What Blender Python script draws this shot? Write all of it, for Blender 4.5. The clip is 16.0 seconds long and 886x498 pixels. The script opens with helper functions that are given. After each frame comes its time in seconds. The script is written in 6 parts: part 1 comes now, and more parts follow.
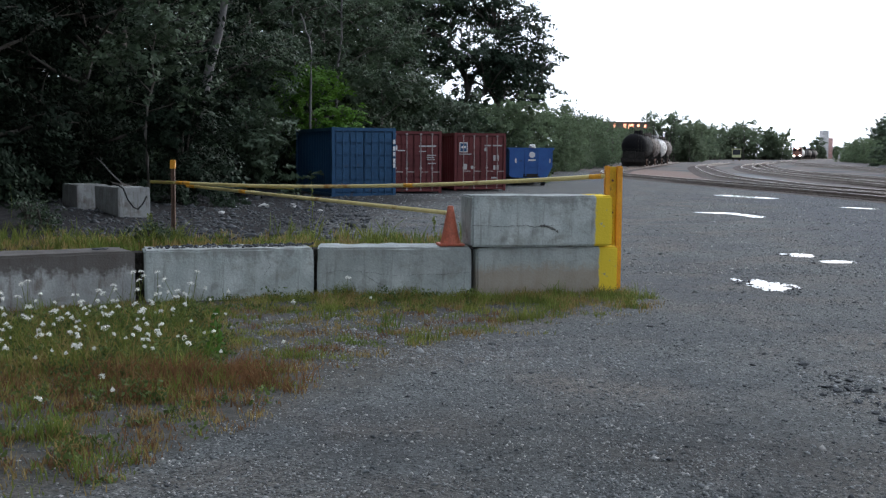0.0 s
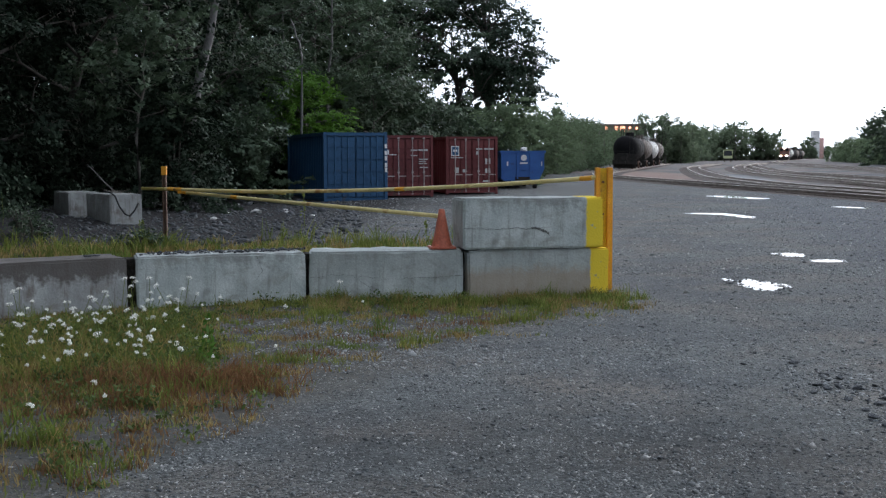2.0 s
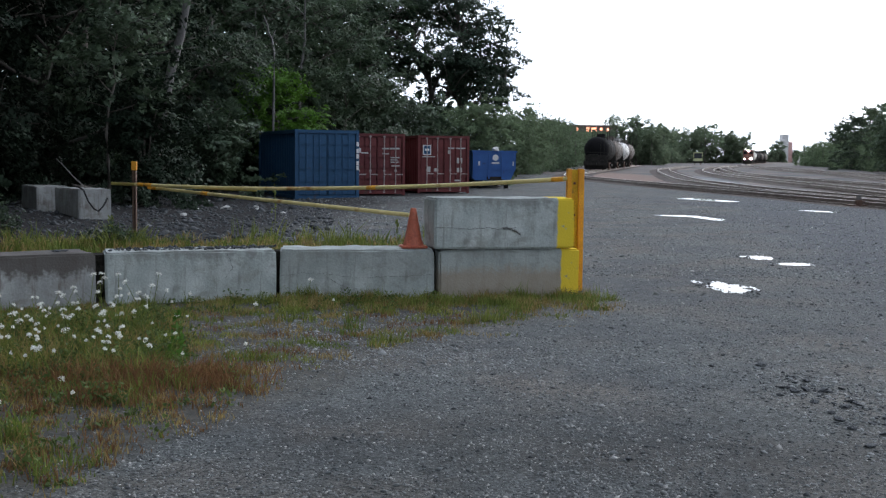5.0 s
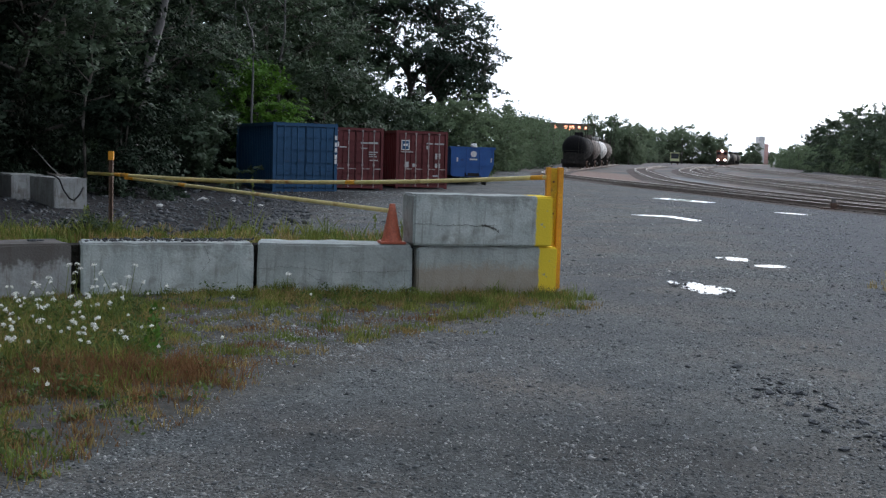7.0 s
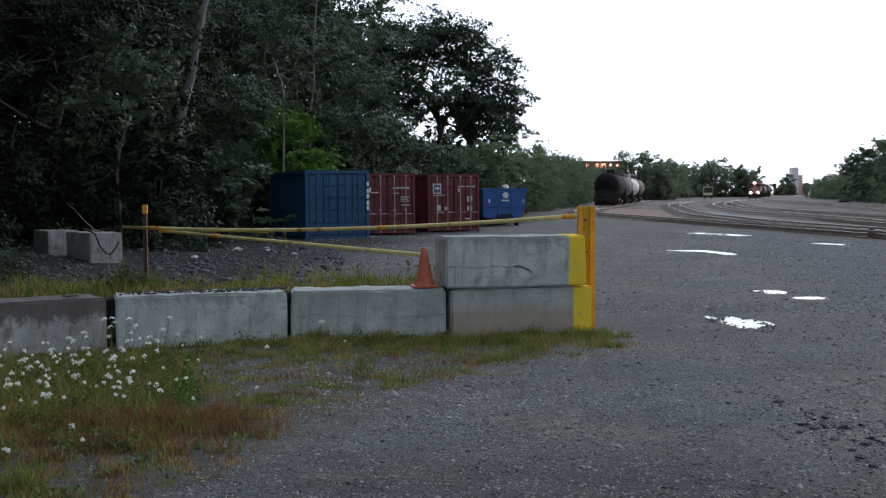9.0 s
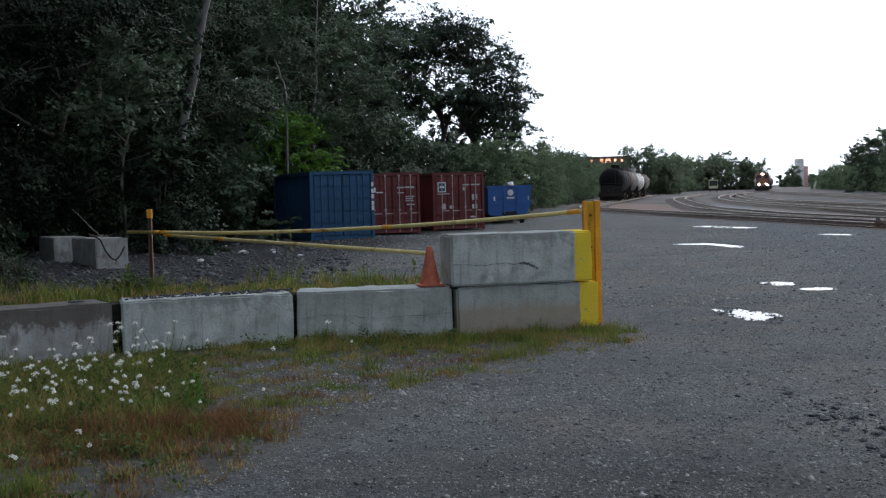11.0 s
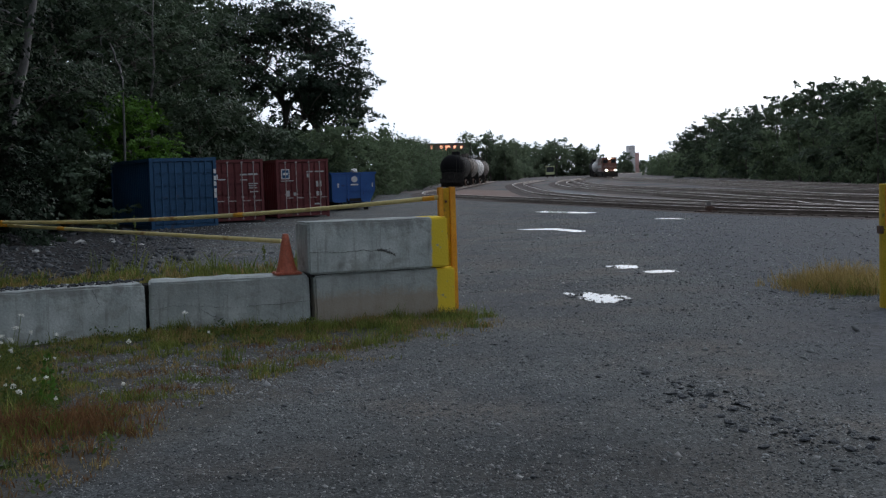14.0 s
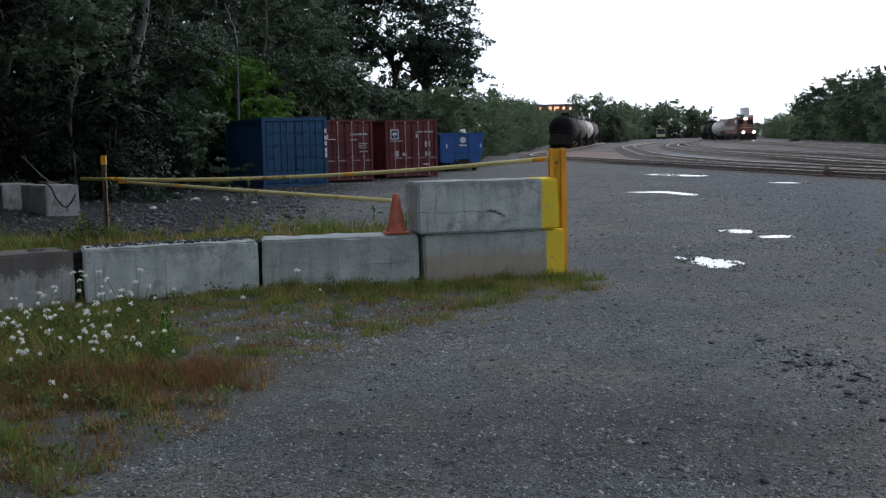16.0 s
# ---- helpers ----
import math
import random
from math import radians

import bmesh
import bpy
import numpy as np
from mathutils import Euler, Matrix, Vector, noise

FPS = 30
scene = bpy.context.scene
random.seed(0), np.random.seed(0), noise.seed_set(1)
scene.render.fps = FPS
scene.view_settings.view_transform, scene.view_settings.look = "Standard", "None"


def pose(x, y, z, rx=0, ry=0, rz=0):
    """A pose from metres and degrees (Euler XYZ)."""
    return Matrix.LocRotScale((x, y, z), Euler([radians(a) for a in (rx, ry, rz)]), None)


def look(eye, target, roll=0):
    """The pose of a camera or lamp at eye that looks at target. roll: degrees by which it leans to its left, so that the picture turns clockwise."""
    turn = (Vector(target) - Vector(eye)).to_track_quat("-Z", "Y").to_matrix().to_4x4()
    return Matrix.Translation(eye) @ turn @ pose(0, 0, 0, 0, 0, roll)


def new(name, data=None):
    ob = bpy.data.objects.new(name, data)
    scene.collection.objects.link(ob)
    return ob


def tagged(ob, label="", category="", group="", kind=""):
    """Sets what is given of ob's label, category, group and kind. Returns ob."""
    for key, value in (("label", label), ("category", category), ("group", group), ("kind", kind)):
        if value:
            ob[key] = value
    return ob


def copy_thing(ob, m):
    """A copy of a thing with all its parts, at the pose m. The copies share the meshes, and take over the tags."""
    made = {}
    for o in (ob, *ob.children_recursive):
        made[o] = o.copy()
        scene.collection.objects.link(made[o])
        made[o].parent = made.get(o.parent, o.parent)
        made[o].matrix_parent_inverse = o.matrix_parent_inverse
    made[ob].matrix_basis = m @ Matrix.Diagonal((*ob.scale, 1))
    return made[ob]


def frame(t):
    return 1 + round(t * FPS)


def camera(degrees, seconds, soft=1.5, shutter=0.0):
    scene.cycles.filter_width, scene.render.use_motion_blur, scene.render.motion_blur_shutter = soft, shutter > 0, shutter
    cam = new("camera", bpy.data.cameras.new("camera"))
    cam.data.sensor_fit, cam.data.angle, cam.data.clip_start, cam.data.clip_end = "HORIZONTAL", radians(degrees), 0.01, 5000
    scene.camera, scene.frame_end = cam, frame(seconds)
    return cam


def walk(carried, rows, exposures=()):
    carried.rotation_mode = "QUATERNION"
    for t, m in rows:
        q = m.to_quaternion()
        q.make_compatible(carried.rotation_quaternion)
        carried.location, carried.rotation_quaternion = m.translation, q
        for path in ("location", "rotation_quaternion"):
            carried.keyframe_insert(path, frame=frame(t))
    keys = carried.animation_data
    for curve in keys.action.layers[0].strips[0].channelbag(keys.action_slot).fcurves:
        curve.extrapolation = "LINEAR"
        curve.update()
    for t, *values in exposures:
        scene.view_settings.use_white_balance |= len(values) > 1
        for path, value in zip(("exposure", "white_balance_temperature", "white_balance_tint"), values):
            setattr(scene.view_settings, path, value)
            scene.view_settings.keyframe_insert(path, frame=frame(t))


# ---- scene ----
cam = camera(42.6, 16.0, soft=1.3)
PATH = [
    (0, (0.425, -0.059, 1.673), (0.33, 1.931, 1.505), 0.4),
    (0.5, (0.424, -0.054, 1.664), (0.315, 1.938, 1.513), 0.5),
    (1, (0.429, -0.063, 1.669), (0.304, 1.928, 1.524), 0.2),
    (1.5, (0.446, -0.101, 1.673), (0.336, 1.891, 1.532), -0.1),
    (2, (0.445, -0.084, 1.665), (0.362, 1.907, 1.504), -0.2),
    (2.5, (0.448, -0.066, 1.659), (0.392, 1.925, 1.484), -0.2),
    (3, (0.441, -0.057, 1.666), (0.396, 1.936, 1.506), -0.2),
    (3.5, (0.438, -0.099, 1.666), (0.391, 1.894, 1.516), 0.0),
    (4, (0.437, -0.095, 1.661), (0.415, 1.898, 1.501), 0.2),
    (4.2, (0.439, -0.106, 1.662), (0.428, 1.887, 1.499), 0.3),
    (6.3, (0.422, -0.061, 1.683), (0.349, 1.931, 1.52), 1.2),
    (6.5, (0.419, -0.073, 1.68), (0.369, 1.919, 1.505), 1.2),
    (7, (0.41, -0.081, 1.681), (0.421, 1.911, 1.511), 1.7),
    (7.5, (0.418, -0.094, 1.684), (0.467, 1.9, 1.532), 1.3),
    (8, (0.415, -0.048, 1.682), (0.43, 1.948, 1.562), 0.8),
    (8.5, (0.419, -0.035, 1.676), (0.366, 1.961, 1.57), 0.2),
    (9, (0.434, -0.029, 1.68), (0.383, 1.968, 1.584), -0.3),
    (11.5, (0.447, 0.01, 1.669), (0.393, 2.007, 1.57), -1.9),
    (12, (0.278, -0.05, 1.684), (0.349, 1.946, 1.582), -1.5),
    (12.5, (0.289, -0.023, 1.675), (0.408, 1.971, 1.569), -1.8),
    (13, (0.314, 0.013, 1.669), (0.478, 2.003, 1.552), -1.8),
    (13.5, (0.287, 0.035, 1.674), (0.494, 2.021, 1.553), -1.5),
    (14, (0.259, 0.05, 1.676), (0.475, 2.034, 1.547), -1.7),
    (14.5, (0.243, 0.063, 1.672), (0.354, 2.056, 1.537), -2.0),
    (15, (0.242, 0.077, 1.671), (0.309, 2.07, 1.518), -2.1),
    (15.5, (0.227, 0.097, 1.674), (0.258, 2.089, 1.5), -1.7),
    (16, (0.229, 0.092, 1.67), (0.256, 2.083, 1.478), -1.3),
]
walk(cam, [(t, look(eye, target, roll)) for t, eye, target, roll in PATH],
     exposures=[(0, 0.33), (4, 0.27), (7, 0.2), (9, -0.06), (11.5, -0.1), (12.5, -0.45), (13.5, -0.55), (14.3, -0.6), (15.2, -0.4), (16, -0.12)])

# ---- light ----
world = bpy.data.worlds.new("overcast_evening")
scene.world = world
world.use_nodes = True
wn = world.node_tree
wn.nodes.clear()
sky = wn.nodes.new("ShaderNodeTexSky")
sky.sky_type = "NISHITA"
sky.sun_disc = False
sky.sun_elevation, sky.sun_rotation = radians(15), radians(41)
sky.dust_density = 3.0
# a cloud sheet that is brightest towards the sunset, ahead and to the right, and dim behind
SKY_GAIN, CLOUD, DIM, GLOW = 0.10, (0.90, 1.0, 1.17), 0.52, 1.9
sky_scale = wn.nodes.new("ShaderNodeVectorMath")
sky_scale.operation = "SCALE"
sky_scale.inputs["Scale"].default_value = SKY_GAIN
cloud_noise = wn.nodes.new("ShaderNodeTexNoise")
cloud_noise.inputs["Scale"].default_value = 2.2
cloud_noise.inputs["Detail"].default_value = 5
cloud_ramp = wn.nodes.new("ShaderNodeMapRange")
cloud_ramp.inputs["To Min"].default_value, cloud_ramp.inputs["To Max"].default_value = 0.86, 1.14
cloud_col = wn.nodes.new("ShaderNodeVectorMath")
cloud_col.operation = "SCALE"
cloud_col.inputs[0].default_value = CLOUD
cloud_mix = wn.nodes.new("ShaderNodeMix")
cloud_mix.data_type = "RGBA"
cloud_mix.inputs["Factor"].default_value = 0.85
world_bg = wn.nodes.new("ShaderNodeBackground")
world_out = wn.nodes.new("ShaderNodeOutputWorld")
wn.links.new(sky.outputs["Color"], sky_scale.inputs[0])
wn.links.new(cloud_noise.outputs[0], cloud_ramp.inputs["Value"])
sky_way = wn.nodes.new("ShaderNodeTexCoord")
west = wn.nodes.new("ShaderNodeVectorMath")
west.operation = "DOT_PRODUCT"
west.inputs[1].default_value = Vector((0.52, 0.80, 0.26)).normalized()
wn.links.new(sky_way.outputs["Generated"], west.inputs[0])
half_way = wn.nodes.new("ShaderNodeMapRange")
half_way.inputs["From Min"].default_value = -1.0
wn.links.new(west.outputs["Value"], half_way.inputs["Value"])
falloff = wn.nodes.new("ShaderNodeMath")
falloff.operation = "POWER"
falloff.inputs[1].default_value = 3.4
wn.links.new(half_way.outputs["Result"], falloff.inputs[0])
level = wn.nodes.new("ShaderNodeMath")
level.operation = "MULTIPLY_ADD"
level.inputs[1].default_value, level.inputs[2].default_value = GLOW, DIM
wn.links.new(falloff.outputs[0], level.inputs[0])
cloud_level = wn.nodes.new("ShaderNodeMath")
cloud_level.operation = "MULTIPLY"
wn.links.new(cloud_ramp.outputs["Result"], cloud_level.inputs[0])
wn.links.new(level.outputs[0], cloud_level.inputs[1])
wn.links.new(cloud_level.outputs[0], cloud_col.inputs["Scale"])
wn.links.new(sky_scale.outputs["Vector"], cloud_mix.inputs["A"])
wn.links.new(cloud_col.outputs["Vector"], cloud_mix.inputs["B"])
wn.links.new(cloud_mix.outputs["Result"], world_bg.inputs["Color"])
wn.links.new(world_bg.outputs["Background"], world_out.inputs["Surface"])
world_bg.inputs["Strength"].default_value = 1.0

sun = new("sun", bpy.data.lights.new("sun", "SUN"))
sun.data.energy, sun.data.angle, sun.data.color = 0.35, radians(25), (1.0, 0.9, 0.8)
sun.matrix_world = look((64, 72, 27), (0, 0, 0))

# ---- materials ----
MATS = {}


def surf(name, c1, c2, scale=6.0, rough=0.8, metal=0.0, bump=0.2, fine=60.0, stretch=(1, 1, 1), spots=None, spot_scale=3.0, spot_at=0.6, island=0.0, trans=0.0, bump_dist=0.02, grain_amt=0.28, soft=0.08, spec=0.5):
    """A two-scale noise material; spots: colour of stains with their own outline; island: random shift per piece."""
    m = bpy.data.materials.new(name)
    m.use_nodes = True
    nt = m.node_tree
    n, l = nt.nodes, nt.links
    b = n["Principled BSDF"]
    tc = n.new("ShaderNodeTexCoord")
    mp = n.new("ShaderNodeMapping")
    mp.inputs["Scale"].default_value = stretch
    l.new(tc.outputs["Object"], mp.inputs["Vector"])
    big = n.new("ShaderNodeTexNoise")
    big.inputs["Scale"].default_value, big.inputs["Detail"].default_value = scale, 6
    small = n.new("ShaderNodeTexNoise")
    small.inputs["Scale"].default_value, small.inputs["Detail"].default_value = fine, 3
    l.new(mp.outputs["Vector"], big.inputs["Vector"])
    l.new(tc.outputs["Object"], small.inputs["Vector"])
    ramp = n.new("ShaderNodeMapRange")
    ramp.inputs["From Min"].default_value, ramp.inputs["From Max"].default_value = 0.3, 0.7
    l.new(big.outputs[0], ramp.inputs["Value"])
    mix = n.new("ShaderNodeMix")
    mix.data_type = "RGBA"
    mix.inputs["A"].default_value, mix.inputs["B"].default_value = (*c1, 1), (*c2, 1)
    l.new(ramp.outputs["Result"], mix.inputs["Factor"])
    col = mix.outputs["Result"]
    grain = n.new("ShaderNodeMapRange")
    grain.inputs["From Min"].default_value, grain.inputs["From Max"].default_value = 0.25, 0.75
    grain.inputs["To Min"].default_value, grain.inputs["To Max"].default_value = 1 - grain_amt, 1 + grain_amt
    l.new(small.outputs[0], grain.inputs["Value"])
    sc = n.new("ShaderNodeVectorMath")
    sc.operation = "SCALE"
    l.new(col, sc.inputs[0])
    l.new(grain.outputs["Result"], sc.inputs["Scale"])
    col = sc.outputs["Vector"]
    if spots:
        sp = n.new("ShaderNodeTexNoise")
        sp.inputs["Scale"].default_value, sp.inputs["Detail"].default_value = spot_scale, 8
        l.new(mp.outputs["Vector"], sp.inputs["Vector"])
        sr = n.new("ShaderNodeMapRange")
        sr.inputs["From Min"].default_value, sr.inputs["From Max"].default_value = spot_at, spot_at + soft
        l.new(sp.outputs[0], sr.inputs["Value"])
        sm = n.new("ShaderNodeMix")
        sm.data_type = "RGBA"
        sm.inputs["B"].default_value = (*spots, 1)
        l.new(sr.outputs["Result"], sm.inputs["Factor"])
        l.new(col, sm.inputs["A"])
        col = sm.outputs["Result"]
    if island:
        geo = n.new("ShaderNodeNewGeometry")
        info = n.new("ShaderNodeObjectInfo")
        add = n.new("ShaderNodeMath")
        add.operation = "ADD"
        l.new(geo.outputs["Random Per Island"], add.inputs[0])
        l.new(info.outputs["Random"], add.inputs[1])
        ir = n.new("ShaderNodeMapRange")
        ir.inputs["From Max"].default_value = 2.0
        ir.inputs["To Min"].default_value, ir.inputs["To Max"].default_value = 1 - island, 1 + island
        l.new(add.outputs[0], ir.inputs["Value"])
        s2 = n.new("ShaderNodeVectorMath")
        s2.operation = "SCALE"
        l.new(col, s2.inputs[0])
        l.new(ir.outputs["Result"], s2.inputs["Scale"])
        col = s2.outputs["Vector"]
    l.new(col, b.inputs["Base Color"])
    b.inputs["Roughness"].default_value, b.inputs["Metallic"].default_value = rough, metal
    b.inputs["Specular IOR Level"].default_value = spec
    if bump:
        bp = n.new("ShaderNodeBump")
        bp.inputs["Strength"].default_value, bp.inputs["Distance"].default_value = bump, bump_dist
        l.new(small.outputs[0], bp.inputs["Height"])
        l.new(bp.outputs["Normal"], b.inputs["Normal"])
    if trans:
        tr = n.new("ShaderNodeBsdfTranslucent")
        l.new(col, tr.inputs["Color"])
        ms = n.new("ShaderNodeMixShader")
        ms.inputs[0].default_value = trans
        l.new(b.outputs["BSDF"], ms.inputs[1])
        l.new(tr.outputs["BSDF"], ms.inputs[2])
        l.new(ms.outputs["Shader"], n["Material Output"].inputs["Surface"])
    MATS[name] = m
    return m


def glow(name, colour, strength):
    m = bpy.data.materials.new(name)
    m.use_nodes = True
    b = m.node_tree.nodes["Principled BSDF"]
    b.inputs["Base Color"].default_value = (*colour, 1)
    b.inputs["Emission Color"].default_value = (*colour, 1)
    b.inputs["Emission Strength"].default_value = strength
    return m


def glass(name, colour):
    m = bpy.data.materials.new(name)
    m.use_nodes = True
    b = m.node_tree.nodes["Principled BSDF"]
    b.inputs["Base Color"].default_value = (*colour, 1)
    b.inputs["Roughness"].default_value = 0.05
    return m


def ground_material():
    """Crushed grey stone with trampled bands, brown ballast dust beyond the tracks and pale silt."""
    m = bpy.data.materials.new("gravel_ground")
    m.use_nodes = True
    n, l = m.node_tree.nodes, m.node_tree.links
    b = n["Principled BSDF"]
    tc = n.new("ShaderNodeTexCoord")

    def noise_at(scale, detail=4, stretch=None):
        t = n.new("ShaderNodeTexNoise")
        t.inputs["Scale"].default_value, t.inputs["Detail"].default_value = scale, detail
        if stretch:
            mp = n.new("ShaderNodeMapping")
            mp.inputs["Scale"].default_value = stretch
            l.new(tc.outputs["Object"], mp.inputs["Vector"])
            l.new(mp.outputs["Vector"], t.inputs["Vector"])
        else:
            l.new(tc.outputs["Object"], t.inputs["Vector"])
        return t.outputs[0]

    def ranged(v, a, c, lo=0.0, hi=1.0):
        r = n.new("ShaderNodeMapRange")
        for k, val in zip(("From Min", "From Max", "To Min", "To Max"), (a, c, lo, hi)):
            r.inputs[k].default_value = val
        l.new(v, r.inputs["Value"])
        return r.outputs["Result"]

    def mixed(f, a, c):
        x = n.new("ShaderNodeMix")
        x.data_type = "RGBA"
        l.new(f, x.inputs["Factor"])
        for k, val in (("A", a), ("B", c)):
            if isinstance(val, tuple):
                x.inputs[k].default_value = (*val, 1)
            else:
                l.new(val, x.inputs[k])
        return x.outputs["Result"]

    vor = n.new("ShaderNodeTexVoronoi")
    vor.inputs["Scale"].default_value = 62
    l.new(tc.outputs["Object"], vor.inputs["Vector"])
    sep = n.new("ShaderNodeSeparateColor")
    l.new(vor.outputs["Color"], sep.inputs[0])
    vor2 = n.new("ShaderNodeTexVoronoi")
    vor2.inputs["Scale"].default_value = 15
    l.new(tc.outputs["Object"], vor2.inputs["Vector"])
    sep2 = n.new("ShaderNodeSeparateColor")
    l.new(vor2.outputs["Color"], sep2.inputs[0])
    col = mixed(ranged(noise_at(0.45, 5), 0.35, 0.65), (0.050, 0.056, 0.059), (0.092, 0.098, 0.094))
    col = mixed(ranged(noise_at(0.16, 3, (1, 0.45, 1)), 0.52, 0.66), col, (0.052, 0.057, 0.064))
    col = mixed(ranged(noise_at(0.7, 7), 0.46, 0.68), col, (0.098, 0.088, 0.077))
    shade = n.new("ShaderNodeVectorMath")
    shade.operation = "SCALE"
    l.new(col, shade.inputs[0])
    l.new(ranged(sep.outputs[0], 0, 1, 0.22, 1.9), shade.inputs["Scale"])
    shade2 = n.new("ShaderNodeVectorMath")
    shade2.operation = "SCALE"
    l.new(shade.outputs["Vector"], shade2.inputs[0])
    l.new(ranged(sep2.outputs[1], 0, 1, 0.8, 1.2), shade2.inputs["Scale"])
    # a damp trodden hollow in the road
    damp = n.new("ShaderNodeVectorMath")
    damp.operation = "MULTIPLY_ADD"
    damp.inputs[1].default_value, damp.inputs[2].default_value = (0.40, 0.85, 0), (-0.50, -5.35, 0)
    l.new(tc.outputs["Object"], damp.inputs[0])
    reach = n.new("ShaderNodeVectorMath")
    reach.operation = "LENGTH"
    l.new(damp.outputs["Vector"], reach.inputs[0])
    wavy = n.new("ShaderNodeMath")
    wavy.operation = "MULTIPLY_ADD"
    wavy.inputs[1].default_value = 1.6
    l.new(noise_at(1.6, 6), wavy.inputs[0])
    l.new(reach.outputs["Value"], wavy.inputs[2])
    wet = n.new("ShaderNodeVectorMath")
    wet.operation = "SCALE"
    l.new(shade2.outputs["Vector"], wet.inputs[0])
    l.new(ranged(wavy.outputs[0], 1.0, 2.1, 0.46, 1.0), wet.inputs["Scale"])
    shade2 = wet
    pos = n.new("ShaderNodeSeparateXYZ")
    l.new(tc.outputs["Object"], pos.inputs["Vector"])
    # brown dusty ballast of the yard, from the near track outwards
    yard = n.new("ShaderNodeMath")
    yard.operation = "MULTIPLY_ADD"
    yard.inputs[1].default_value = 0.13
    l.new(pos.outputs["Y"], yard.inputs[0])
    l.new(pos.outputs["X"], yard.inputs[2])
    edge = n.new("ShaderNodeMath")
    edge.operation = "MULTIPLY_ADD"
    edge.inputs[1].default_value = 5.0
    l.new(noise_at(0.25, 5), edge.inputs[0])
    l.new(yard.outputs[0], edge.inputs[2])
    brown = mixed(ranged(noise_at(0.2, 5, (1, 0.35, 1)), 0.42, 0.6), (0.074, 0.073, 0.076), (0.145, 0.115, 0.10))
    out = mixed(ranged(edge.outputs[0], 24.3, 26.0), shade2.outputs["Vector"], brown)
    def patch(cx, cy, rx, ry, slant, lo, hi, amount):
        """A soft-edged patch of other ground, ragged by noise."""
        sl = n.new("ShaderNodeVectorMath")
        sl.operation = "DOT_PRODUCT"
        sl.inputs[1].default_value = (1 / rx, -slant / rx, 0)
        l.new(tc.outputs["Object"], sl.inputs[0])
        px = n.new("ShaderNodeMath")
        px.operation = "SUBTRACT"
        px.inputs[1].default_value = (cx - slant * cy) / rx
        l.new(sl.outputs["Value"], px.inputs[0])
        py = n.new("ShaderNodeMath")
        py.operation = "MULTIPLY_ADD"
        py.inputs[1].default_value, py.inputs[2].default_value = 1 / ry, -cy / ry
        l.new(pos.outputs["Y"], py.inputs[0])
        both_ = n.new("ShaderNodeCombineXYZ")
        l.new(px.outputs[0], both_.inputs["X"])
        l.new(py.outputs[0], both_.inputs["Y"])
        ln = n.new("ShaderNodeVectorMath")
        ln.operation = "LENGTH"
        l.new(both_.outputs[0], ln.inputs[0])
        rg = n.new("ShaderNodeMath")
        rg.operation = "MULTIPLY_ADD"
        rg.inputs[1].default_value = 0.9
        l.new(noise_at(0.35, 6), rg.inputs[0])
        l.new(ln.outputs["Value"], rg.inputs[2])
        return ranged(rg.outputs[0], hi, lo, 0.0, amount)

    out = mixed(patch(14.6, 104, 4.2, 34, 0.06, 1.0, 1.5, 0.85), out, (0.20, 0.125, 0.098))
    out = mixed(patch(19.6, 88, 1.9, 36, 0.10, 1.0, 1.4, 0.9), out, (0.165, 0.172, 0.178))
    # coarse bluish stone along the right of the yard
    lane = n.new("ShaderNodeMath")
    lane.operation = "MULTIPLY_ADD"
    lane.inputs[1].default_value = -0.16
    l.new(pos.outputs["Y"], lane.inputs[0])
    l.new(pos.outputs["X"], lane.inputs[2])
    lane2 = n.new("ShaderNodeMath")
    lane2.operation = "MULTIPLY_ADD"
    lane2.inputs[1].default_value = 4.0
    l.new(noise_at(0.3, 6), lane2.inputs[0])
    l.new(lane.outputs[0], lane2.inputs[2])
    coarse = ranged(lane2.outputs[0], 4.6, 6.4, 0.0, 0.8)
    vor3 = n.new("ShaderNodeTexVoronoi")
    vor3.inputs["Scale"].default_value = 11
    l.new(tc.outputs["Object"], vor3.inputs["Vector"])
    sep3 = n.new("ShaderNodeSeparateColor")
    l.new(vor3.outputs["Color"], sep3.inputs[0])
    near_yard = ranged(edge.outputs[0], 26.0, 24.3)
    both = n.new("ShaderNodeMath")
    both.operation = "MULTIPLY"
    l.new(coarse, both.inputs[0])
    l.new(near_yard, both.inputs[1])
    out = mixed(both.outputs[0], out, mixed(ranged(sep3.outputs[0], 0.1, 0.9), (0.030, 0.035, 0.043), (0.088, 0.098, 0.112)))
    # brown soil under the weeds
    weed = n.new("ShaderNodeMath")
    weed.operation = "MULTIPLY_ADD"
    weed.inputs[1].default_value = -0.4
    l.new(pos.outputs["Y"], weed.inputs[0])
    l.new(pos.outputs["X"], weed.inputs[2])
    weed2 = n.new("ShaderNodeMath")
    weed2.operation = "MULTIPLY_ADD"
    weed2.inputs[1].default_value = 1.6
    l.new(noise_at(1.3, 7), weed2.inputs[0])
    l.new(weed.outputs[0], weed2.inputs[2])
    soily = n.new("ShaderNodeMath")
    soily.operation = "MULTIPLY"
    l.new(ranged(weed2.outputs[0], -2.7, -3.3, 0.0, 0.8), soily.inputs[0])
    l.new(ranged(pos.outputs["Y"], 14.0, 13.0), soily.inputs[1])
    out = mixed(soily.outputs[0], out, mixed(ranged(noise_at(9, 6), 0.4, 0.65), (0.036, 0.034, 0.028), (0.082, 0.072, 0.056)))
